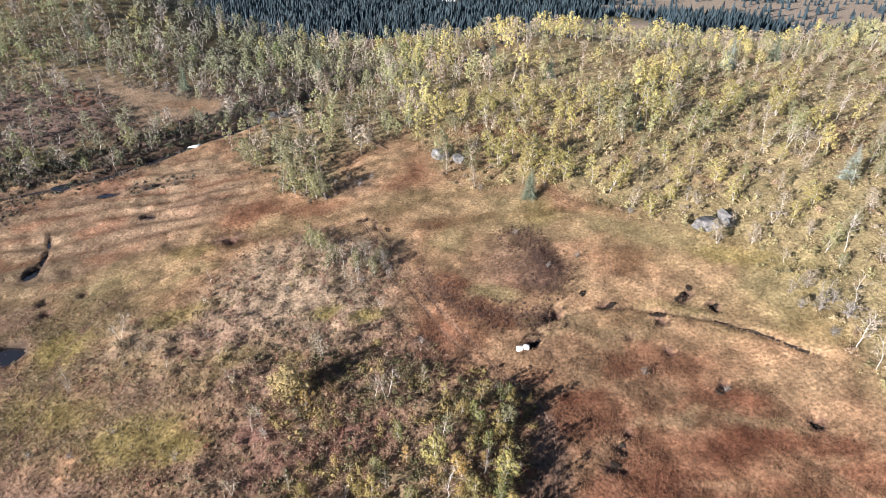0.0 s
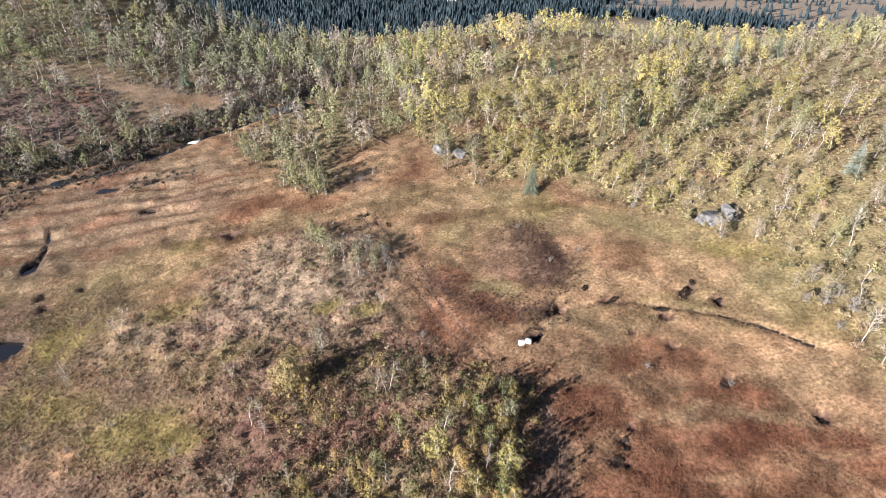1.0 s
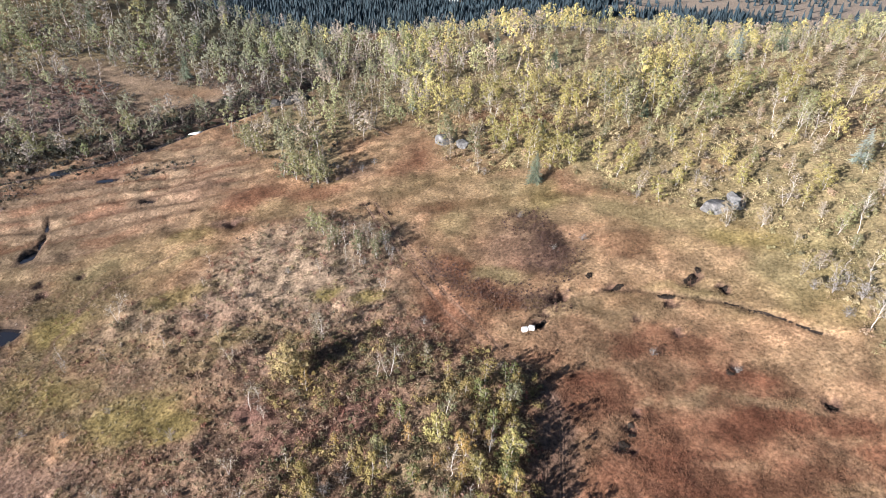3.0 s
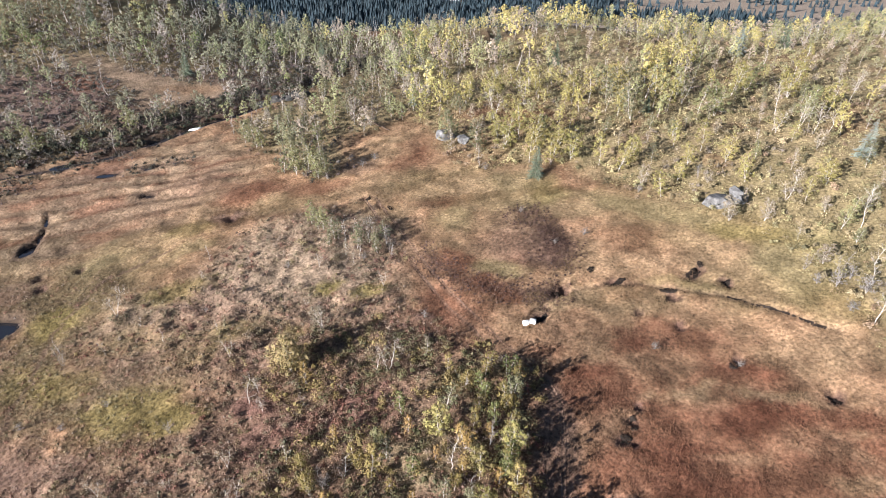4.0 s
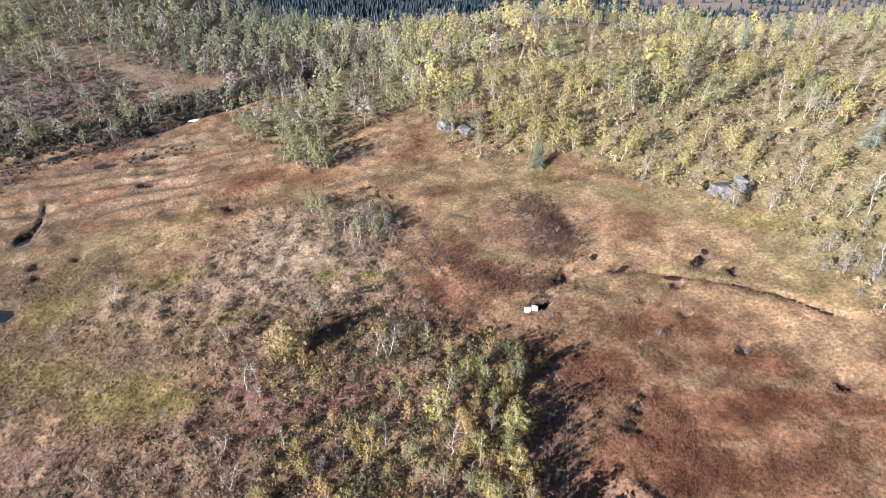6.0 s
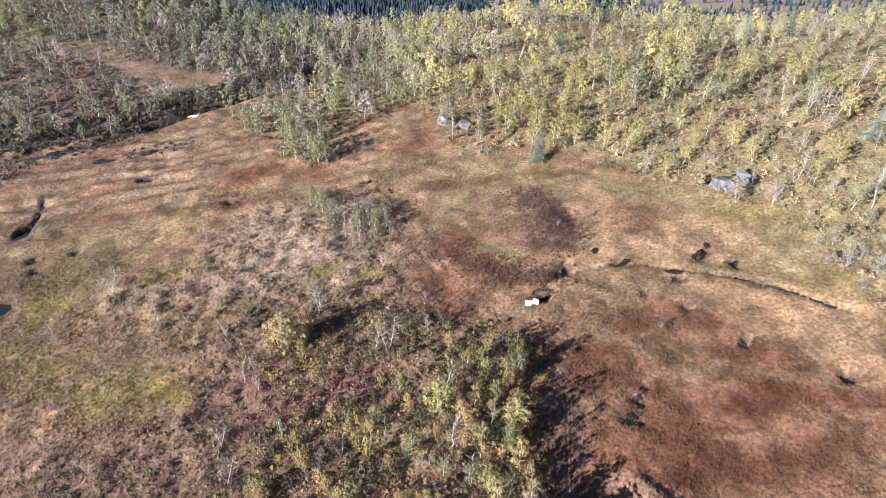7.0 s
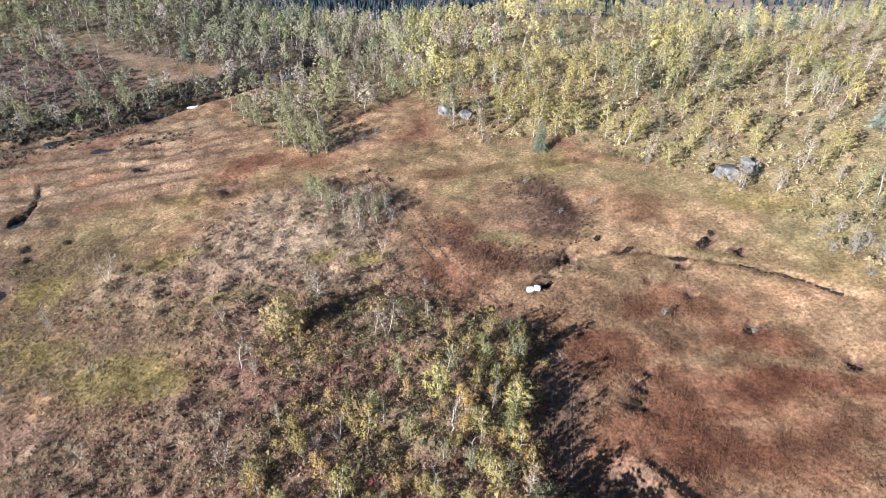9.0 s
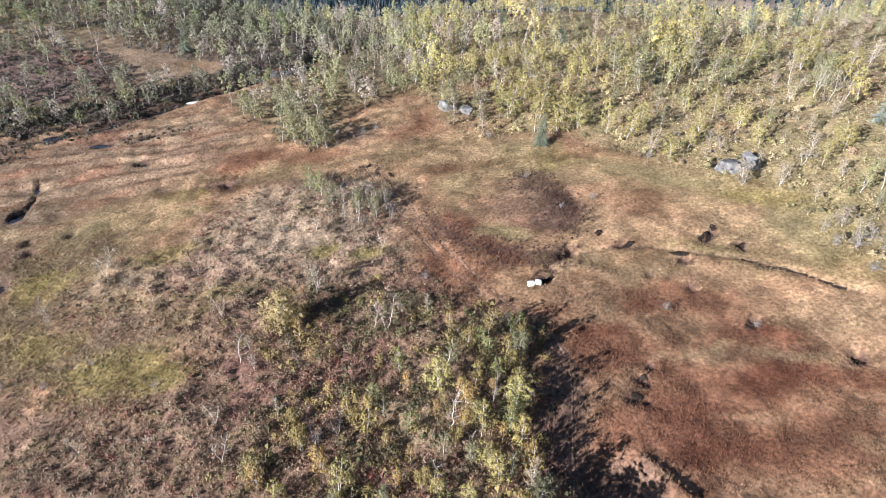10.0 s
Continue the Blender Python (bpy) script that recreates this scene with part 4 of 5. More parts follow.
def east_open(x, y):
    """Where the slope's wood is dense, 0 to 1."""
    n = fbm(x, y, 10, 101, 3)
    k = np.clip(0.12 + 1.5 * smooth(0.44, 0.62, n) + 0.6 * smooth(158, 172, y), 0, 1)
    for cx, cy, rx, ry, turn in ((32, 61, 5, 3, 0), (18, 151, 22, 8, -15), (37, 125, 13, 9, 0), (5, 113, 7, 6, 0), (12, 87, 8, 4, 0), (45, 66, 8, 5, 0)):
        k = k * (1 - 0.9 * patch(x, y, cx, cy, rx, ry, turn))
    return k


DARK_FLAT = [(-100, 124), (-79.4, 126), (-66.5, 120), (-59.6, 113), (-57, 106.5), (-66, 105), (-100, 102)]


def west_open(x, y):
    n = fbm(x, y, 12, 103, 3)
    k = np.clip(0.15 + 1.3 * smooth(0.4, 0.6, n) + 0.5 * smooth(128, 140, y), 0, 1)
    return k * (1 - inside(x, y, CLEARING, 1.5)) * (1 - 0.88 * inside(x, y, DARK_FLAT, 2)) * smooth(1.6, 2.4, to_line(x, y, RIVER))


for x, y in scatter([SHRUB_KNOLL], 4.2, (-38, 20, 10, 66), 304, 2500)[:34]:
    plant("bare" if rng.uniform() < 0.6 else "sparse", x, y, rng.uniform(0.9, 2.2), "stunted birches of the knoll")
east = scatter([FOREST_EAST], 3.4, (-20, 20, 120, 190), 301, 60000, east_open)
west = scatter([FOREST_WEST], 3.9, (-170, 70, 5, 235), 302, 60000, west_open)
grove = scatter([GROVE], 3.5, (-40, 70, 0, 132), 303, 20000, lambda x, y: smooth(1.6, 2.6, to_line(x, y, RIVER)))
kinds_east, kinds_west = ["yellow", "lemon", "lemon", "olive", "olive", "tan", "sparse", "olive", "tan", "bare"], ["olive", "lemon", "olive", "lemon", "sparse", "green", "olive", "olive", "tan", "bare"]
wood_rest = []
order = np.argsort(east[:, 0] ** 2 + east[:, 1] ** 2)
for n, i in enumerate(order):
    x, y = east[i]
    tone = fbm(x, y, 14, 105, 2)
    kind = "yellow" if tone > 0.6 and rng.uniform() < 0.5 else kinds_east[int(rng.integers(10))]
    if x > 33 and y < 62 and kind in ("yellow", "lemon") and rng.uniform() < 0.8:
        kind = ("sparse", "bare", "tan", "olive")[int(rng.integers(4))]
    h = rng.uniform(1.6, 3.0) + (2.2 * smooth(60, 92, y) + 0.8) * smooth(0.46, 0.62, fbm(x, y, 10, 101, 3)) + 0.6 * smooth(125, 160, y) + (0.7 if kind == "yellow" else 0.0)
    if n < 70:
        plant(kind, x, y, h, "birches of the eastern slope")
    else:
        wood_rest.append((kind, x, y, h))
for n, (x, y) in enumerate(grove):
    kind = ("olive", "lemon", "sparse", "tan", "tan", "bare", "lemon")[int(rng.integers(7))]
    if n < 34:
        plant(kind, x, y, rng.uniform(2.6, 4.6), "birches of the middle grove")
    else:
        wood_rest.append((kind, x, y, rng.uniform(2.6, 4.6)))
for x, y in west:
    wood_rest.append((kinds_west[int(rng.integers(10))] if y < 150 else kinds_east[int(rng.integers(10))], x, y, rng.uniform(2.4, 4.4) + 0.9 * smooth(118, 132, y) + 0.8 * smooth(130, 145, y)))

# ---- the rest of the birch wood, joined ----
SETS = [birch(400 + k, height=4.5, stems=1 + (k % 3 == 0), leafy=1.0, width=0.85 + 0.15 * (k % 4), leaf=0.085, sides=4, crook=0.35, low=0.24, clumps=24, spray=18, simple=True) for k in range(8)]
BARE_SETS = [birch(440 + k, height=4.0, stems=1 + k % 3, leafy=0.3, width=0.9, leaf=0.075, sides=4, crook=0.55, clumps=12, spray=14, simple=True, thick=1.3) for k in range(4)]
WEST_SETS = [birch(480 + k, height=4.5, stems=1 + k % 2, leafy=1.0, width=0.95 + 0.2 * (k % 3), leaf=0.11, sides=3, crook=0.35, low=0.22, clumps=22, spray=14, simple=True) for k in range(6)]
FAR_SETS = [birch(460 + k, height=4.5, leafy=1.0, width=0.95 + 0.2 * (k % 3), leaf=0.12, sides=3, crook=0.3, low=0.24, clumps=20, spray=13, simple=True) for k in range(6)]
TONE = {"dark": DARK, "brass": OLIVE, "yellow": YELLOW, "lemon": LEMON, "olive": OLIVE, "tan": TAN, "green": GREEN, "orange": ORANGE, "sparse": TAN, "bare": TAN}
wood_v, wood_f, leaf_v, leaf_c, wood_at = [], [], [], [], 0
wood_z = land(np.array([w[1] for w in wood_rest]), np.array([w[2] for w in wood_rest]))
for (kind, x, y, h), z in zip(wood_rest, wood_z):
    thin = kind in ("bare", "sparse")
    stem, limb, leaf = (BARE_SETS[int(rng.integers(4))] if thin else WEST_SETS[int(rng.integers(6))] if x < -2 and y < 165 else FAR_SETS[int(rng.integers(6))] if y > 118 else SETS[int(rng.integers(8))])
    t, k = rng.uniform(0, 2 * math.pi), h / (4.0 if thin else 4.5)
    turn = np.array([[math.cos(t), -math.sin(t), 0], [math.sin(t), math.cos(t), 0], [0, 0, 1]]) * k
    at = np.array([x, y, z])
    for v, f in (stem, limb):
        wood_v.append(v @ turn.T + at)
        wood_f.append(f + wood_at)
        wood_at += len(v)
    if leaf is not None:
        leaf_v.append(leaf[0] @ turn.T + at)
        # western and far crowns are lightened and blued, distance haze put into leaf colour
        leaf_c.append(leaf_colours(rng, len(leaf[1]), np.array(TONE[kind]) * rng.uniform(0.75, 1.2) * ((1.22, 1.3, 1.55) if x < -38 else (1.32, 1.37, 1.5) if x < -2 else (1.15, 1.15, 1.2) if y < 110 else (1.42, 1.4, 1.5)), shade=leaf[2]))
stems = new("birch_wood_stems", mesh_of("birch_wood_stems", np.concatenate(wood_v), [np.concatenate(wood_f)], None, True))
stems.data.materials.append(MAT_WOOD_BARK)
tagged(stems, "pale stems of the birch wood on the hillsides", "wood", kind="stuff")
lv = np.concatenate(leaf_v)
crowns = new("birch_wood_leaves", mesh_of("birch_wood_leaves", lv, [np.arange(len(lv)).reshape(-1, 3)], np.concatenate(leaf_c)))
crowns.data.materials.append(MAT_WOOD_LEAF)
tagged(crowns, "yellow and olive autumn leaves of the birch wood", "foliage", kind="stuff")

# ---- spruces ----
SPRUCE_KINDS = []
for k in range(3):
    stem, needle, col = spruce(600 + k, 5.0, base=((0.17, 0.20, 0.14), (0.26, 0.30, 0.26), (0.12, 0.15, 0.10))[k])
    SPRUCE_KINDS.append((mesh_of("trunk", stem[0], [stem[1]], None, True), mesh_of("needles", needle[0], [needle[1]], col)))
SPRUCES = [(12.1, 70.3, 4.6, 0), (48.4, 64.5, 4.8, 1), (55.9, 116.9, 6.5, 1), (-53.3, 124.5, 5.5, 0), (-85, 150, 6, 0), (-26.4, 131.9, 6, 0), (11.4, 131.0, 6.5, 2), (-5.0, 99.5, 3.0, 1), (22, 120, 5, 2), (66, 120, 6, 2), (30, 86, 3, 2), (-60, 150, 6, 0), (-40, 150, 6, 2)]
for x, y, h, k in SPRUCES:
    t = thing("spruce_tree", (x, y, float(land(x, y))), "small dark green spruce among the birches", "tree", "young spruces", float(rng.uniform(0, 360)), h / 5.0)
    part("trunk", SPRUCE_KINDS[k][0], MAT_BROWN, t)
    part("needles", SPRUCE_KINDS[k][1], MAT_NEEDLE, t)

# distant spruce forest in the valley
cone_v, cone_f = [], []
for k, (z0, z1, rad) in enumerate(((0.04, 0.45, 0.21), (0.25, 0.65, 0.17), (0.45, 0.83, 0.12), (0.64, 1.0, 0.07))):
    t = np.linspace(0, 2 * math.pi, 8)[:-1] + k
    jag = rad * (1 + 0.3 * np.cos(3.1 * t + k))
    cone_f.append(np.column_stack([np.arange(7), (np.arange(7) + 1) % 7, np.full(7, 7)]) + 8 * k)
    cone_v.append(np.vstack([np.column_stack([jag * np.cos(t), jag * np.sin(t), np.full(7, z0) - 0.03 * np.cos(2 * t)]), [0, 0, z1]]))
cone_v, cone_f = np.concatenate(cone_v), np.concatenate(cone_f)
fr = np.random.default_rng(77)
fy = 360 + 480 * fr.uniform(0, 1, 26000)
fx = fy * fr.uniform(-0.6, 0.9, 26000)
meadow = smooth(330, 380, fy) * valley_meadow(fx, fy)
ok = fr.uniform(0, 1, 26000) > 0.05 + 0.9 * meadow
fx, fy = fx[ok][:11000], fy[ok][:11000]
fh = fr.uniform(6, 11, len(fx))
fz = land(fx, fy)
t = fr.uniform(0, 6.28, len(fx))
ct, st = np.cos(t)[:, None], np.sin(t)[:, None]
v = np.stack([(cone_v[:, 0] * ct - cone_v[:, 1] * st) * fh[:, None] + fx[:, None], (cone_v[:, 0] * st + cone_v[:, 1] * ct) * fh[:, None] + fy[:, None], cone_v[:, 2] * fh[:, None] + fz[:, None]], -1)
f = (cone_f[None] + (np.arange(len(fx)) * len(cone_v))[:, None, None]).reshape(-1, 3)
# distance haze and valley shade are put into this dark blue base colour
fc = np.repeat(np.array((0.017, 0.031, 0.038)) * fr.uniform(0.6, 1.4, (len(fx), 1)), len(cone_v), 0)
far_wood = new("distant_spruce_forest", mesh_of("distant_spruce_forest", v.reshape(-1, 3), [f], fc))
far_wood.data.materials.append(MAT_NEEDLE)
tagged(far_wood, "spruce forest down in the valley, haze and shade in its blue colour", "forest", kind="stuff")


# a farmhouse far down in the valley
def farmhouse(x, y, turn):
    house = thing("farmhouse", (x, y, float(land(x, y))), "small white wooden farmhouse with a grey gabled roof", "house", "", turn)
    bm = bmesh.new()
    bmesh.ops.create_cube(bm, size=1.0)
    for v in bm.verts:
        v.co = Vector((v.co.x * 12.0, v.co.y * 7.0, (v.co.z + 0.5) * 5.0 - 0.6))
    walls = bpy.data.meshes.new("wall")
    bm.to_mesh(walls)
    bm.free()
    part("wall", walls, MAT_PAINT, house)
    v = [(sx * 6.5, sy * 4.0, 4.2) for sx in (-1, 1) for sy in (-1, 1)] + [(sx * 6.5, sy * 4.0, 4.5) for sx in (-1, 1) for sy in (-1, 1)] + [(-6.5, 0, 7.4), (6.5, 0, 7.4)]
    part("roof", mesh_of("roof", v, [np.array([(0, 1, 3, 2), (4, 8, 9, 6), (5, 7, 9, 8), (0, 2, 6, 4), (1, 5, 7, 3)]), np.array([(4, 5, 8), (6, 9, 7), (0, 4, 5), (0, 5, 1), (2, 3, 7), (2, 7, 6)])]), MAT_SLATE, house)
    for wx in (-4.2, -1.4, 1.4, 4.2):
        pane = [(wx - 0.5, -3.53, 1.2), (wx + 0.5, -3.53, 1.2), (wx + 0.5, -3.53, 2.5), (wx - 0.5, -3.53, 2.5), (wx - 0.5, -3.47, 1.2), (wx + 0.5, -3.47, 1.2), (wx + 0.5, -3.47, 2.5), (wx - 0.5, -3.47, 2.5)]
        part("window", mesh_of("window", pane, [np.array([(0, 1, 2, 3), (5, 4, 7, 6), (0, 4, 5, 1), (3, 2, 6, 7), (0, 3, 7, 4), (1, 5, 6, 2)])]), MAT_SLATE, house)


farmhouse(8.0, 616.0, 12)


# ---- low shrubs and grass ----
def shrubs(name, places, seed, tones, size, leaf, count, label, blend=0.0, tall=0.85, lighter=0.0, lobes=1, heart=0.5):
    """Rounded clumps of twigs and small leaves, of one or more lobes, joined."""
    r = np.random.default_rng(seed)
    tone = np.array(tones)[r.integers(len(tones), size=len(places))] * r.uniform(0.7, 1.3, (len(places), 1))
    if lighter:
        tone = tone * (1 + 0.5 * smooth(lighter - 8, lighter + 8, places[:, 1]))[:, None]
    tone = tone * (1 - blend) + blend * 1.4 * ground_colour(places[:, 0], places[:, 1])
    big = size * r.uniform(0.55, 1.5, len(places))
    n = len(places) * lobes
    tone, big, foot = np.repeat(tone, lobes, 0), np.repeat(big, lobes), np.repeat(land(places[:, 0], places[:, 1]), lobes)
    shift = r.normal(0, 0.5 if lobes > 1 else 0.0, (n, 2)) * big[:, None]
    rad = big * (r.uniform(0.45, 0.8, n) if lobes > 1 else 1.0)
    mid = np.column_stack([np.repeat(places, lobes, 0) + shift, foot + (big * tall * r.uniform(0.05, 0.75, n) if lobes > 1 else 0.0)])
    d = r.normal(size=(n, count, 3))
    d /= np.linalg.norm(d, axis=2)[..., None]
    if lobes == 1:
        d[..., 2] = np.abs(d[..., 2])
    c = mid[:, None, :] + d * r.uniform(0.6, 1.15, (n, count, 1)) * rad[:, None, None] * np.array([1, 1, tall if lobes == 1 else 0.85])
    v, f = leaves_at(r, c.reshape(-1, 3), leaf, (d + np.array([0, 0, 0.25])).reshape(-1, 3), 0.4)
    tone = tone * r.uniform(0.85, 1.15, (n, 1))
    col = np.repeat(tone, count, 0) * r.uniform(0.8, 1.2, (n * count, 1))
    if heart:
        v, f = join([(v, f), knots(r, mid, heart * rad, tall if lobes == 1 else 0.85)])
        # the hearts' darker tone paints the shade within each shrub
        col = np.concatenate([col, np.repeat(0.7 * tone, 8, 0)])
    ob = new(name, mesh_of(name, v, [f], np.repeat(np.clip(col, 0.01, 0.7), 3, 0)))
    ob.data.materials.append(MAT_WOOD_LEAF)
    return tagged(ob, label, "shrubs", kind="stuff")


BROWNS = [(0.26, 0.15, 0.105), (0.29, 0.195, 0.14), (0.19, 0.12, 0.095), (0.22, 0.165, 0.09), (0.25, 0.12, 0.09), (0.15, 0.12, 0.075), (0.32, 0.245, 0.185), (0.28, 0.225, 0.18), (0.19, 0.17, 0.10), (0.23, 0.20, 0.12), (0.16, 0.15, 0.09)]
THICKET = [(-14, 18), (-14, 27), (-9, 34), (-15, 39), (-14, 42), (-6, 45), (-3, 42), (1.8, 41), (5, 39), (8.3, 39), (8.2, 36), (6.8, 33), (6.5, 28), (6.5, 18)]
RIVER_BANK = [(-95, 77), (-80, 82), (-69, 86), (-61.5, 88.8), (-53.7, 92.2), (-46.4, 98), (-42, 101.6), (-34, 109.2), (-28.5, 114), (-22, 128), (-10, 138), (-18, 142), (-34, 122), (-50, 108), (-62, 102), (-80, 98), (-95, 92)]


def off_moss(x, y):
    """0 on the open moss, 1 elsewhere."""
    k = np.ones(np.shape(x))
    for cx, cy, rx, ry, turn, colour, strength in PATCHES:
        if colour[1] > 0.9 * colour[0] * 0.9 and colour[2] < 0.07 and strength > 0.55:
            k = k * (1 - 0.8 * patch(x + 2.5 * (fbm(x, y, 3, 73, 2) - 0.5), y + 2.5 * (fbm(x, y, 3, 75, 2) - 0.5), cx, cy, rx, ry, turn))
    return k * (0.4 + 0.6 * smooth(53, 45, y))


knoll = scatter([SHRUB_KNOLL, WEST_HEATH], 0.44, (-52, 18, 12, 68), 501, 60000, lambda x, y: off_moss(x, y) * (0.25 + 0.75 * smooth(0.38, 0.55, fbm(x, y, 5, 123, 3))) * (1 - 0.6 * smooth(-22, -34, x)))
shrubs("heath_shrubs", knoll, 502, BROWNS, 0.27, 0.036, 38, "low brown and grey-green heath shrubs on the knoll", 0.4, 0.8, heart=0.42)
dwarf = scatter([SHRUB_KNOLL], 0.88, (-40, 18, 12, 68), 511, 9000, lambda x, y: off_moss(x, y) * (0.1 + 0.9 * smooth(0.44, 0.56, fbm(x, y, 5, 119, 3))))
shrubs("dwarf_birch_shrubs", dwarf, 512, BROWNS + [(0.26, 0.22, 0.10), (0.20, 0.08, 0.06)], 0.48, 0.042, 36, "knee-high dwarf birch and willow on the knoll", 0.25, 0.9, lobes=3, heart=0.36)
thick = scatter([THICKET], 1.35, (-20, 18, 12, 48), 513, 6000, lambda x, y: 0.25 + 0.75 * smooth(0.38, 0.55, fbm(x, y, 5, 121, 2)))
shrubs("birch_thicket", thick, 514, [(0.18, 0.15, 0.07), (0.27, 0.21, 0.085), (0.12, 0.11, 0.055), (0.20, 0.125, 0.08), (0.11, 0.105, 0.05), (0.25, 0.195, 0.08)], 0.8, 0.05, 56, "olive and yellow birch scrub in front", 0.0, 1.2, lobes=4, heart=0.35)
SLOPE = [(0.30, 0.245, 0.15), (0.24, 0.22, 0.12), (0.34, 0.28, 0.17), (0.27, 0.19, 0.13), (0.27, 0.255, 0.13), (0.28, 0.235, 0.19), (0.34, 0.30, 0.16), (0.17, 0.155, 0.09), (0.31, 0.285, 0.145)]
under = scatter([FOREST_EAST], 0.9, (-12, 30, 66, 118), 503, 52000)
shrubs("slope_undergrowth", under, 504, [tuple(1.2 * c for c in tone) for tone in SLOPE], 0.42, 0.06, 28, "tan and olive undergrowth of the birch slope", 0.35, 0.7, heart=0)
brush = scatter([FOREST_EAST], 1.85, (-16, 28, 90, 150), 515, 24000, lambda x, y: np.clip(0.3 + 0.45 * smooth(84, 66, y) + smooth(0.35, 0.6, fbm(x, y, 10, 117, 2)), 0, 1))
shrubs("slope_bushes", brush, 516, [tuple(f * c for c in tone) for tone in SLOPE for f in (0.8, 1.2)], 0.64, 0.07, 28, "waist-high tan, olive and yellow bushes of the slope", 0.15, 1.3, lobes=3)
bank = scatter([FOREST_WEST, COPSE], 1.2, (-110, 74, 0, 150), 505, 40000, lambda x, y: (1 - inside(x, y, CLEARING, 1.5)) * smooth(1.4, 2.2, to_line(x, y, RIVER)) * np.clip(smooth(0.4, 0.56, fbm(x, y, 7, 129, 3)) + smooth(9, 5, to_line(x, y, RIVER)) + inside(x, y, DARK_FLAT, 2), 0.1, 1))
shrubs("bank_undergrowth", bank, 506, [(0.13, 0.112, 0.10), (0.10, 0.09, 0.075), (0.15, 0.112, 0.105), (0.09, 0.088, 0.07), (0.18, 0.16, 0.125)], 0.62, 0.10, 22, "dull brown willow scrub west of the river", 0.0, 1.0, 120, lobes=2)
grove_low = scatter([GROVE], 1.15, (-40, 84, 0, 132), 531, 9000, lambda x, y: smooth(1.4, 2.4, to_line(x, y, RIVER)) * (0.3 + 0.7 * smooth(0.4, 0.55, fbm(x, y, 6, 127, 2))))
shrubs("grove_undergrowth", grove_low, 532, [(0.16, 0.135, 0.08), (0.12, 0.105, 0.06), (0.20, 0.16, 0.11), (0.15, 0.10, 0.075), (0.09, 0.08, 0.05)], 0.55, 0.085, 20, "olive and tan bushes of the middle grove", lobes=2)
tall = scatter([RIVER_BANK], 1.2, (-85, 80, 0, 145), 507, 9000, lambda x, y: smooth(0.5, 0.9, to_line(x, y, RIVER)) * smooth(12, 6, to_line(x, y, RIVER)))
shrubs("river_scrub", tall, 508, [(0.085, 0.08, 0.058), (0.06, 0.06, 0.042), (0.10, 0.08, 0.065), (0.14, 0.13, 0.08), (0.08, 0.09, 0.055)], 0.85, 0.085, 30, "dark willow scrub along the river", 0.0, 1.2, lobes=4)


dark_heath = scatter([[(-16.5, 66.5), (-5.5, 63), (-4.5, 56), (-8, 53.5), (-15, 59)], [(-20, 50), (-16, 52), (-10, 50), (-8, 47), (-16, 46)]], 0.95, (-21, 38, -3, 68), 523, 5000, lambda x, y: 0.35 + 0.65 * smooth(0.4, 0.55, fbm(x, y, 4, 125, 2)))
shrubs("dark_heath_scrub", dark_heath, 524, [(0.12, 0.085, 0.07), (0.085, 0.078, 0.05), (0.15, 0.12, 0.08), (0.20, 0.16, 0.11), (0.17, 0.09, 0.075)], 0.42, 0.045, 60, "dark purple-brown scrub round the small copse", 0.0, 1.0, heart=0.3)
band = scatter(HEATHER, 0.36, (-3, 45, 16, 65), 525, 12000, lambda x, y: 0.3 + 0.7 * smooth(0.38, 0.52, fbm(x, y, 2.5, 131, 2)))
shrubs("heather_band", band, 526, [(0.10, 0.058, 0.046), (0.12, 0.07, 0.054), (0.075, 0.046, 0.038), (0.145, 0.09, 0.066)], 0.25, 0.034, 36, "dark heather in a band across the mire", 0.0, 0.9, heart=0.5)
low_bank = scatter([[(-72, 83), (-58, 87), (-50, 90.2), (-50, 91.5), (-60, 88.4), (-72, 86)], [(-85, 76), (-66, 78), (-62, 83), (-66, 86), (-85, 82)], [(-48, 84.5), (-41, 86.5), (-40, 88), (-48, 87)], [(-90, 78.5), (-80, 80.6), (-69, 84.2), (-62, 86), (-57, 89.4), (-52, 91.6), (-46, 96.6), (-44, 99.4), (-47.4, 98.9), (-55, 93.6), (-64, 90.2), (-74, 87), (-90, 82)]], 0.85, (-90, 75, -38, 100), 521, 9000, lambda x, y: smooth(0.7, 1.1, to_line(x, y, RIVER)) * (1 - patch(x, y, -59.9, 88.3, 2.0, 1.3, 20)))
shrubs("mire_scrub", low_bank, 522, [(0.08, 0.07, 0.055), (0.11, 0.08, 0.07), (0.065, 0.06, 0.042)], 0.55, 0.07, 40, "dark low scrub at the lower end of the mire")


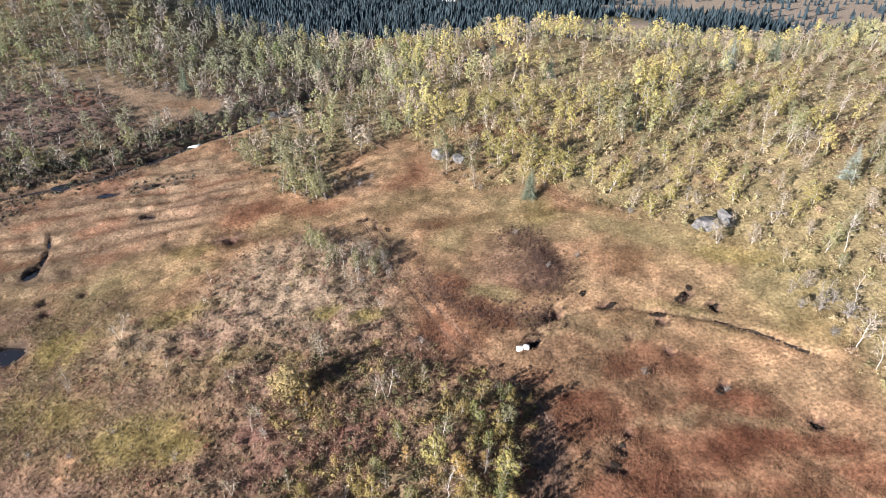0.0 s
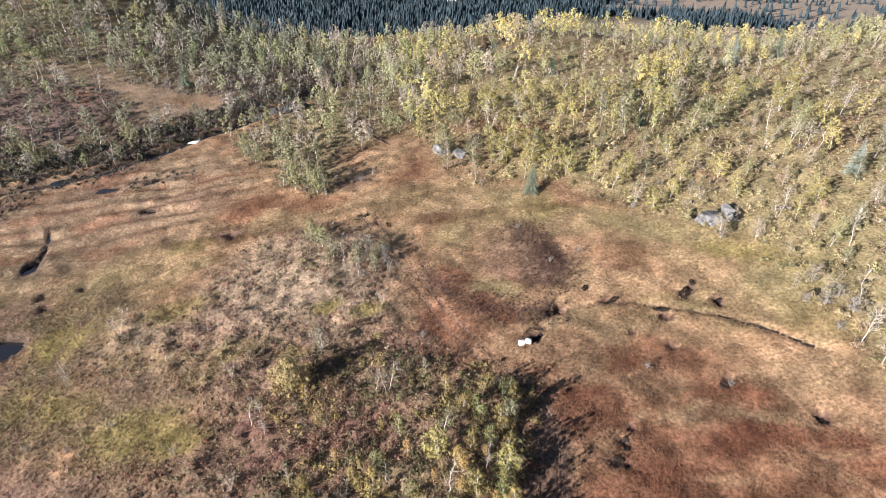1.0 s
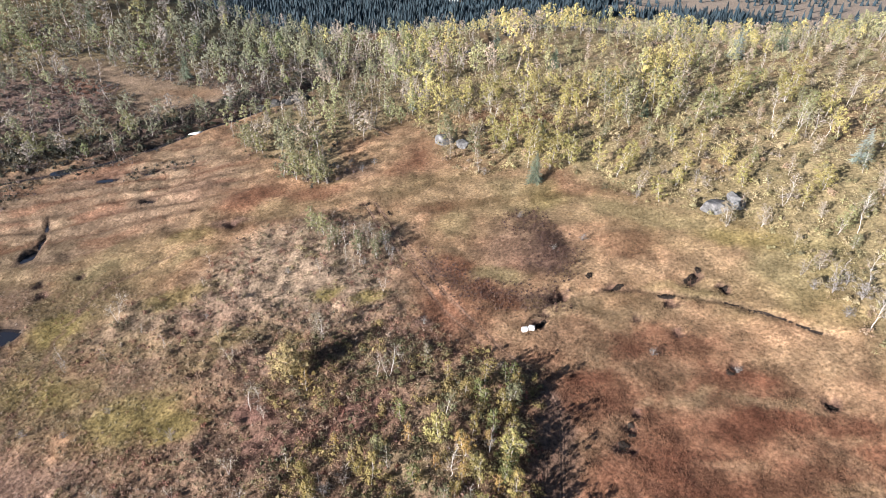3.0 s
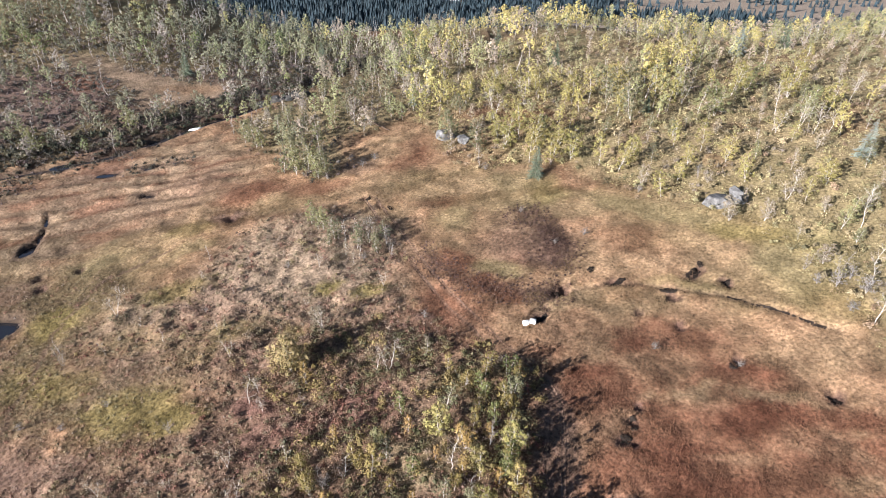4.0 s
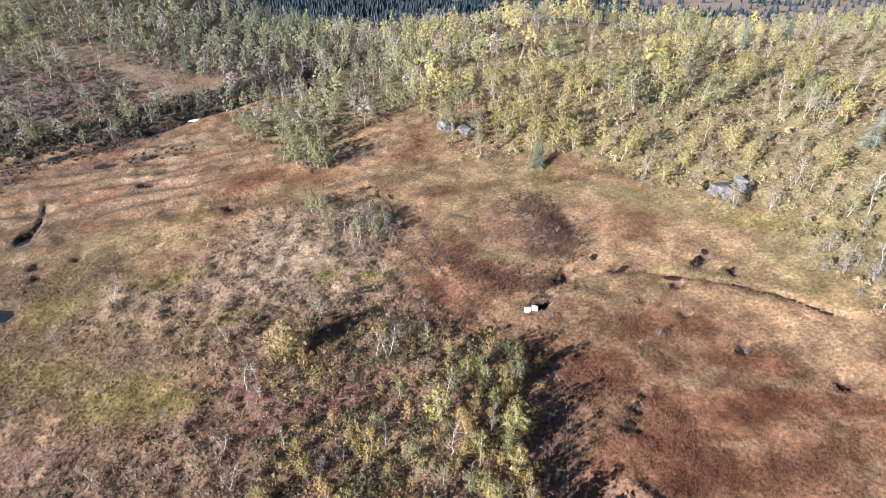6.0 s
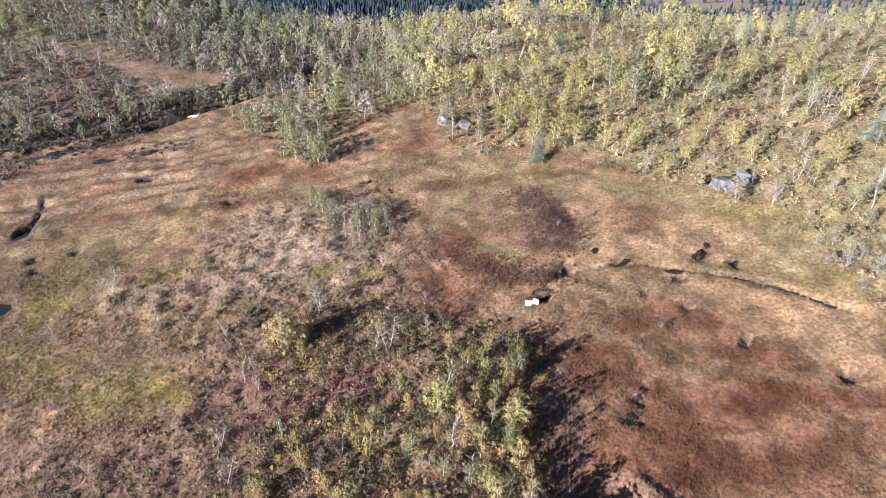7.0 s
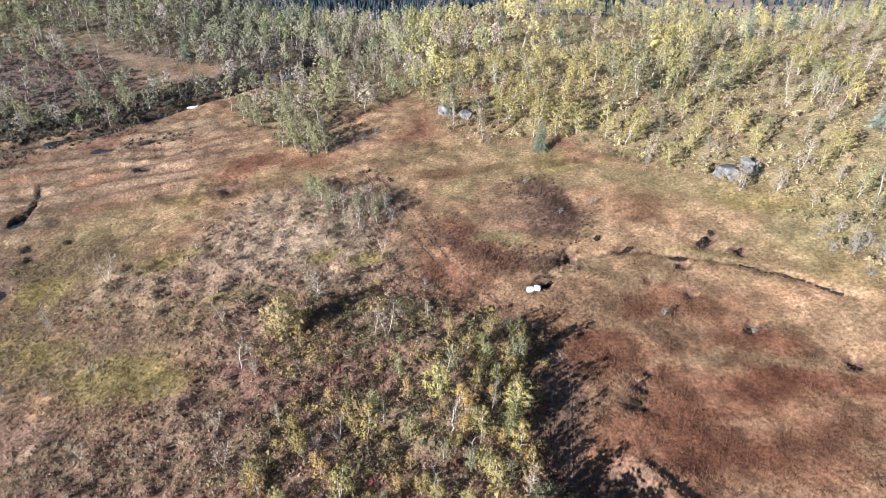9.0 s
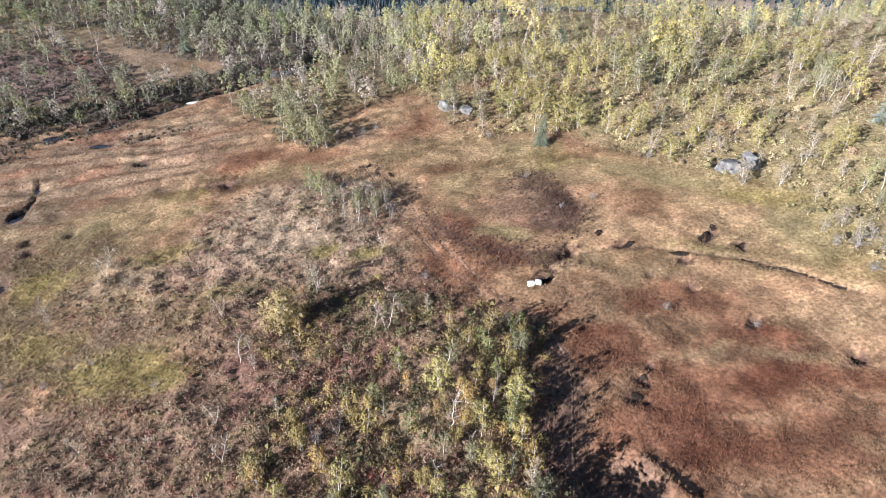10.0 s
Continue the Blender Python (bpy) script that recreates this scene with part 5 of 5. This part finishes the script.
def tufts(name, seed, box, count, height, label):
    """Grass tufts of three bent blades in the colour of their ground."""
    r = np.random.default_rng(seed)
    x, y = r.uniform(box[0], box[2], count), r.uniform(box[1], box[3], count)
    keep = np.ones(count)
    for p in (SHRUB_KNOLL, FOREST_EAST, FOREST_WEST, GROVE, COPSE):
        keep = keep * (1 - 0.8 * inside(x, y, p, 1.5))
    for cx, cy, rx, ry, turn in POOLS:
        keep = keep * (1 - patch(x, y, cx, cy, 1.8 * rx, 1.8 * ry, turn))
    keep = np.maximum(keep, 0.9 * inside(x, y, CLEARING, 1.5))
    keep = keep * (0.3 + 0.7 * smooth(0.1, 0.3, np.abs(to_line(x, y, TRACK) - 0.6))) * smooth(0.1, 0.3, to_line(x, y, BROOK)) * smooth(2.2, 3.2, to_line(x, y, RIVER)) * (0.7 + 0.3 * smooth(0.4, 0.55, fbm(x, y, 2.2, 81, 2)))
    ok = r.uniform(0, 1, count) < keep
    x, y = x[ok], y[ok]
    n = len(x)
    z = land(x, y)
    t = (0.55 + 3.0 * (fbm(x, y, 9, 83, 2) - 0.5))[:, None] + r.normal(0, 1.3, (n, 3))
    L = height * r.uniform(0.5, 1.4, (n, 3))
    out = r.uniform(0.35, 0.95, (n, 3))
    base = np.stack([x, y, z], -1)[:, None, :]
    u = np.stack([np.cos(t), np.sin(t), 0 * t], -1)
    w = np.stack([-np.sin(t), np.cos(t), 0 * t], -1) * 0.022
    tip = base + u * (L * out)[..., None] + np.array([0, 0, 1]) * (L * np.sqrt(1 - 0.95 * out ** 2))[..., None]
    v = np.stack([base + u * 0.05 + w, base + u * 0.05 - w, tip], 2).reshape(-1, 3)
    col = np.clip(ground_colour(x, y) * r.uniform(0.82, 1.2, (n, 1)), 0.01, 0.8)
    ob = new(name, mesh_of(name, v, [np.arange(len(v)).reshape(-1, 3)], np.repeat(col, 9, 0)))
    ob.data.materials.append(MAT_GRASS)
    return tagged(ob, label, "grass", kind="stuff")


tufts("sedge_grass", 701, (-60, 20, 42, 68), 175000, 0.2, "dry straw-coloured sedge tufts on the open mire")
tufts("far_sedge_grass", 702, (-75, 66, 34, 100), 70000, 0.3, "dry sedge tufts on the upper mire")

tufts("clearing_grass", 703, (-88, 108, -38, 141), 22000, 0.36, "dry brown grass of the clearing west of the river")


# ---- boulders, white sacks, foam ----
def boulder(seed, sx, sy, sz, cuts=7):
    """A rock: a ball cut by planes, roughened."""
    r = np.random.default_rng(seed)
    bm = bmesh.new()
    bmesh.ops.create_icosphere(bm, subdivisions=5 if seed < 3 else 4, radius=1.0)
    planes = [(Vector(r.normal(size=3)).normalized(), r.uniform(0.5, 0.85)) for _ in range(2 * cuts)]
    cracks = [(Vector(r.normal(size=3)).normalized(), r.uniform(-0.35, 0.35)) for _ in range(4 if seed < 5 else 2)]
    for v in bm.verts:
        for n, d in cracks:
            gap = abs(v.co.dot(n) - d + 0.04 * noise.noise(v.co * 4))
            if gap < 0.06:
                v.co *= 1 - 0.16 * (1 - gap / 0.06)
        for n, d in planes:
            over = v.co.dot(n) - d
            if over > 0:
                v.co -= n * over
        v.co *= 1 + 0.06 * (noise.fractal(v.co * 2.3 + Vector((seed, 0, 0)), 0.8, 2.0, 4))
        v.co = Vector((v.co.x * sx, v.co.y * sy, v.co.z * sz))
    me = bpy.data.meshes.new("boulder")
    bm.to_mesh(me)
    bm.free()
    me.polygons.foreach_set("use_smooth", np.full(len(me.polygons), True))
    me.materials.append(MAT_DARK_ROCK if seed in (5, 6, 7, 8, 9) else MAT_ROCK)
    return me


for seed, x, y, sx, sy, sz, turn, label in ((1, 31.0, 60.6, 2.3, 1.5, 1.1, 15, "large cracked grey granite boulder at the mire's edge"), (2, 33.5, 61.0, 1.5, 1.3, 1.1, 70, "grey granite boulder split from its larger neighbour"),
                                            (3, 0.6, 84.6, 1.6, 1.2, 1.2, 0, "pale grey boulder half hidden by shrubs"), (4, 3.2, 82.8, 1.4, 1.1, 1.0, 40, "lichen-grey boulder below the birches"),
                                            (5, -31.3, 109.6, 1.5, 1.0, 1.4, 10, "dark grey rock on the river bank"), (6, -28.4, 109.8, 1.2, 0.9, 1.0, 60, "dark rock beside the river"), (7, -30, 111.4, 2.2, 1.0, 1.5, 0, "dark rock over the river bend, shade in its colour"), (8, -26.8, 110.6, 2.0, 1.2, 1.5, 30, "dark rock above the river, shade in its colour"), (9, -33.9, 109.9, 1.4, 1.0, 1.1, 15, "dark split rock beside the river")):
    ob = new("boulder", boulder(seed, sx, sy, sz))
    ob.matrix_world = pose(x, y, float(land(x, y)) + 0.25 * sz, 0, 0, turn)
    tagged(ob, label, "rock", "boulders")


def sack(seed):
    bm = bmesh.new()
    bmesh.ops.create_cube(bm, size=1.0)
    bmesh.ops.subdivide_edges(bm, edges=bm.edges[:], cuts=7, use_grid_fill=True)
    for v in bm.verts:
        p = v.co.copy()
        ball = p.normalized() * 0.62
        v.co = p.lerp(ball, 0.38)
        v.co *= 1 + 0.07 * noise.fractal(p * 3 + Vector((seed * 3.1, 0, 0)), 0.9, 2.0, 3)
        v.co = Vector((v.co.x * 0.58, v.co.y * 0.42, v.co.z * 0.42))
    me = bpy.data.meshes.new("sack")
    bm.to_mesh(me)
    bm.free()
    me.polygons.foreach_set("use_smooth", np.full(len(me.polygons), True))
    me.materials.append(MAT_SACK)
    return me


for k, (x, y, turn) in enumerate(((8.25, 44.05, 15), (8.88, 44.15, -14))):
    ob = new("white_sack", sack(k))
    ob.matrix_world = pose(x, y, float(land(x, y)) + 0.16, 0, 0, turn)
    tagged(ob, "bulging white plastic sack lying beside the peat brook", "sack", "white sacks")


def fallen(a, b, radius, label, mat, group="fallen stems"):
    """A thrown stem with a few broken limbs, lying on the ground."""
    r = np.random.default_rng(int(abs(a[0]) * 10))
    p = np.linspace(0, 1, 9)[:, None] * (np.array(b) - np.array(a)) + np.array(a) + r.normal(0, 0.05, (9, 2))
    z = np.interp(np.linspace(0, 1, 9), [0, 1], [float(land(*a)), float(land(*b))]) + 0.8 * radius + 0.12
    path = np.column_stack([p, z])
    pieces = [tube(path, radius * np.linspace(1.0, 0.35, 9), 7)]
    for k in (3, 5, 6):
        tip = path[k] + np.array([r.normal(0, 0.5), r.normal(0, 0.5), r.uniform(0.3, 0.8)])
        pieces.append(tube([path[k], (path[k] + tip) / 2 + 0.05, tip], [radius * 0.35, radius * 0.25, radius * 0.1], 5))
    v, f = join(pieces)
    ob = new("fallen_stem", mesh_of("fallen_stem", v, [f], None, True))
    ob.data.materials.append(mat)
    return tagged(ob, label, "log", group)


fallen((-11.6, 93.4), (-8.2, 89.2), 0.17, "dark fallen trunk lying at the grove's edge", MAT_BROWN)
fallen((12.0, 95.0), (14.9, 94.5), 0.10, "pale fallen birch stem under yellow birches", MAT_BARK)
fallen((-40.5, 112.5), (-33.0, 113.5), 0.10, "grey fallen stem beside the river clearing", MAT_GREY)

# white water at the river bend
fx0, fy0 = -43.1, 100.9
a = np.linspace(0, 2 * math.pi, 19)[:-1]
rad = 1 + 0.25 * np.sin(3 * a) + 0.12 * np.sin(7 * a)
u, w = 1.3 * rad * np.cos(a), 0.55 * rad * np.sin(a)
c, s = math.cos(radians(42)), math.sin(radians(42))
rim = np.column_stack([fx0 + u * c - w * s, fy0 + u * s + w * c, np.full(18, float(bare_land(fx0, fy0)) - 0.9)])
top = np.column_stack([fx0 + 0.8 * (u * c - w * s), fy0 + 0.8 * (u * s + w * c), np.full(18, float(bare_land(fx0, fy0)) - 0.72)])
i = np.arange(18)
j = (i + 1) % 18
foam = new("white_water", mesh_of("white_water", np.vstack([rim, top, [fx0, fy0, top[0, 2] + 0.05]]), [np.column_stack([i, j, j + 18, i + 18]), np.column_stack([i + 18, j + 18, np.full(18, 36)])], None, True))
foam.data.materials.append(MAT_FOAM)
tagged(foam, "white foaming rapid at the bend of the river", "water", kind="structure")
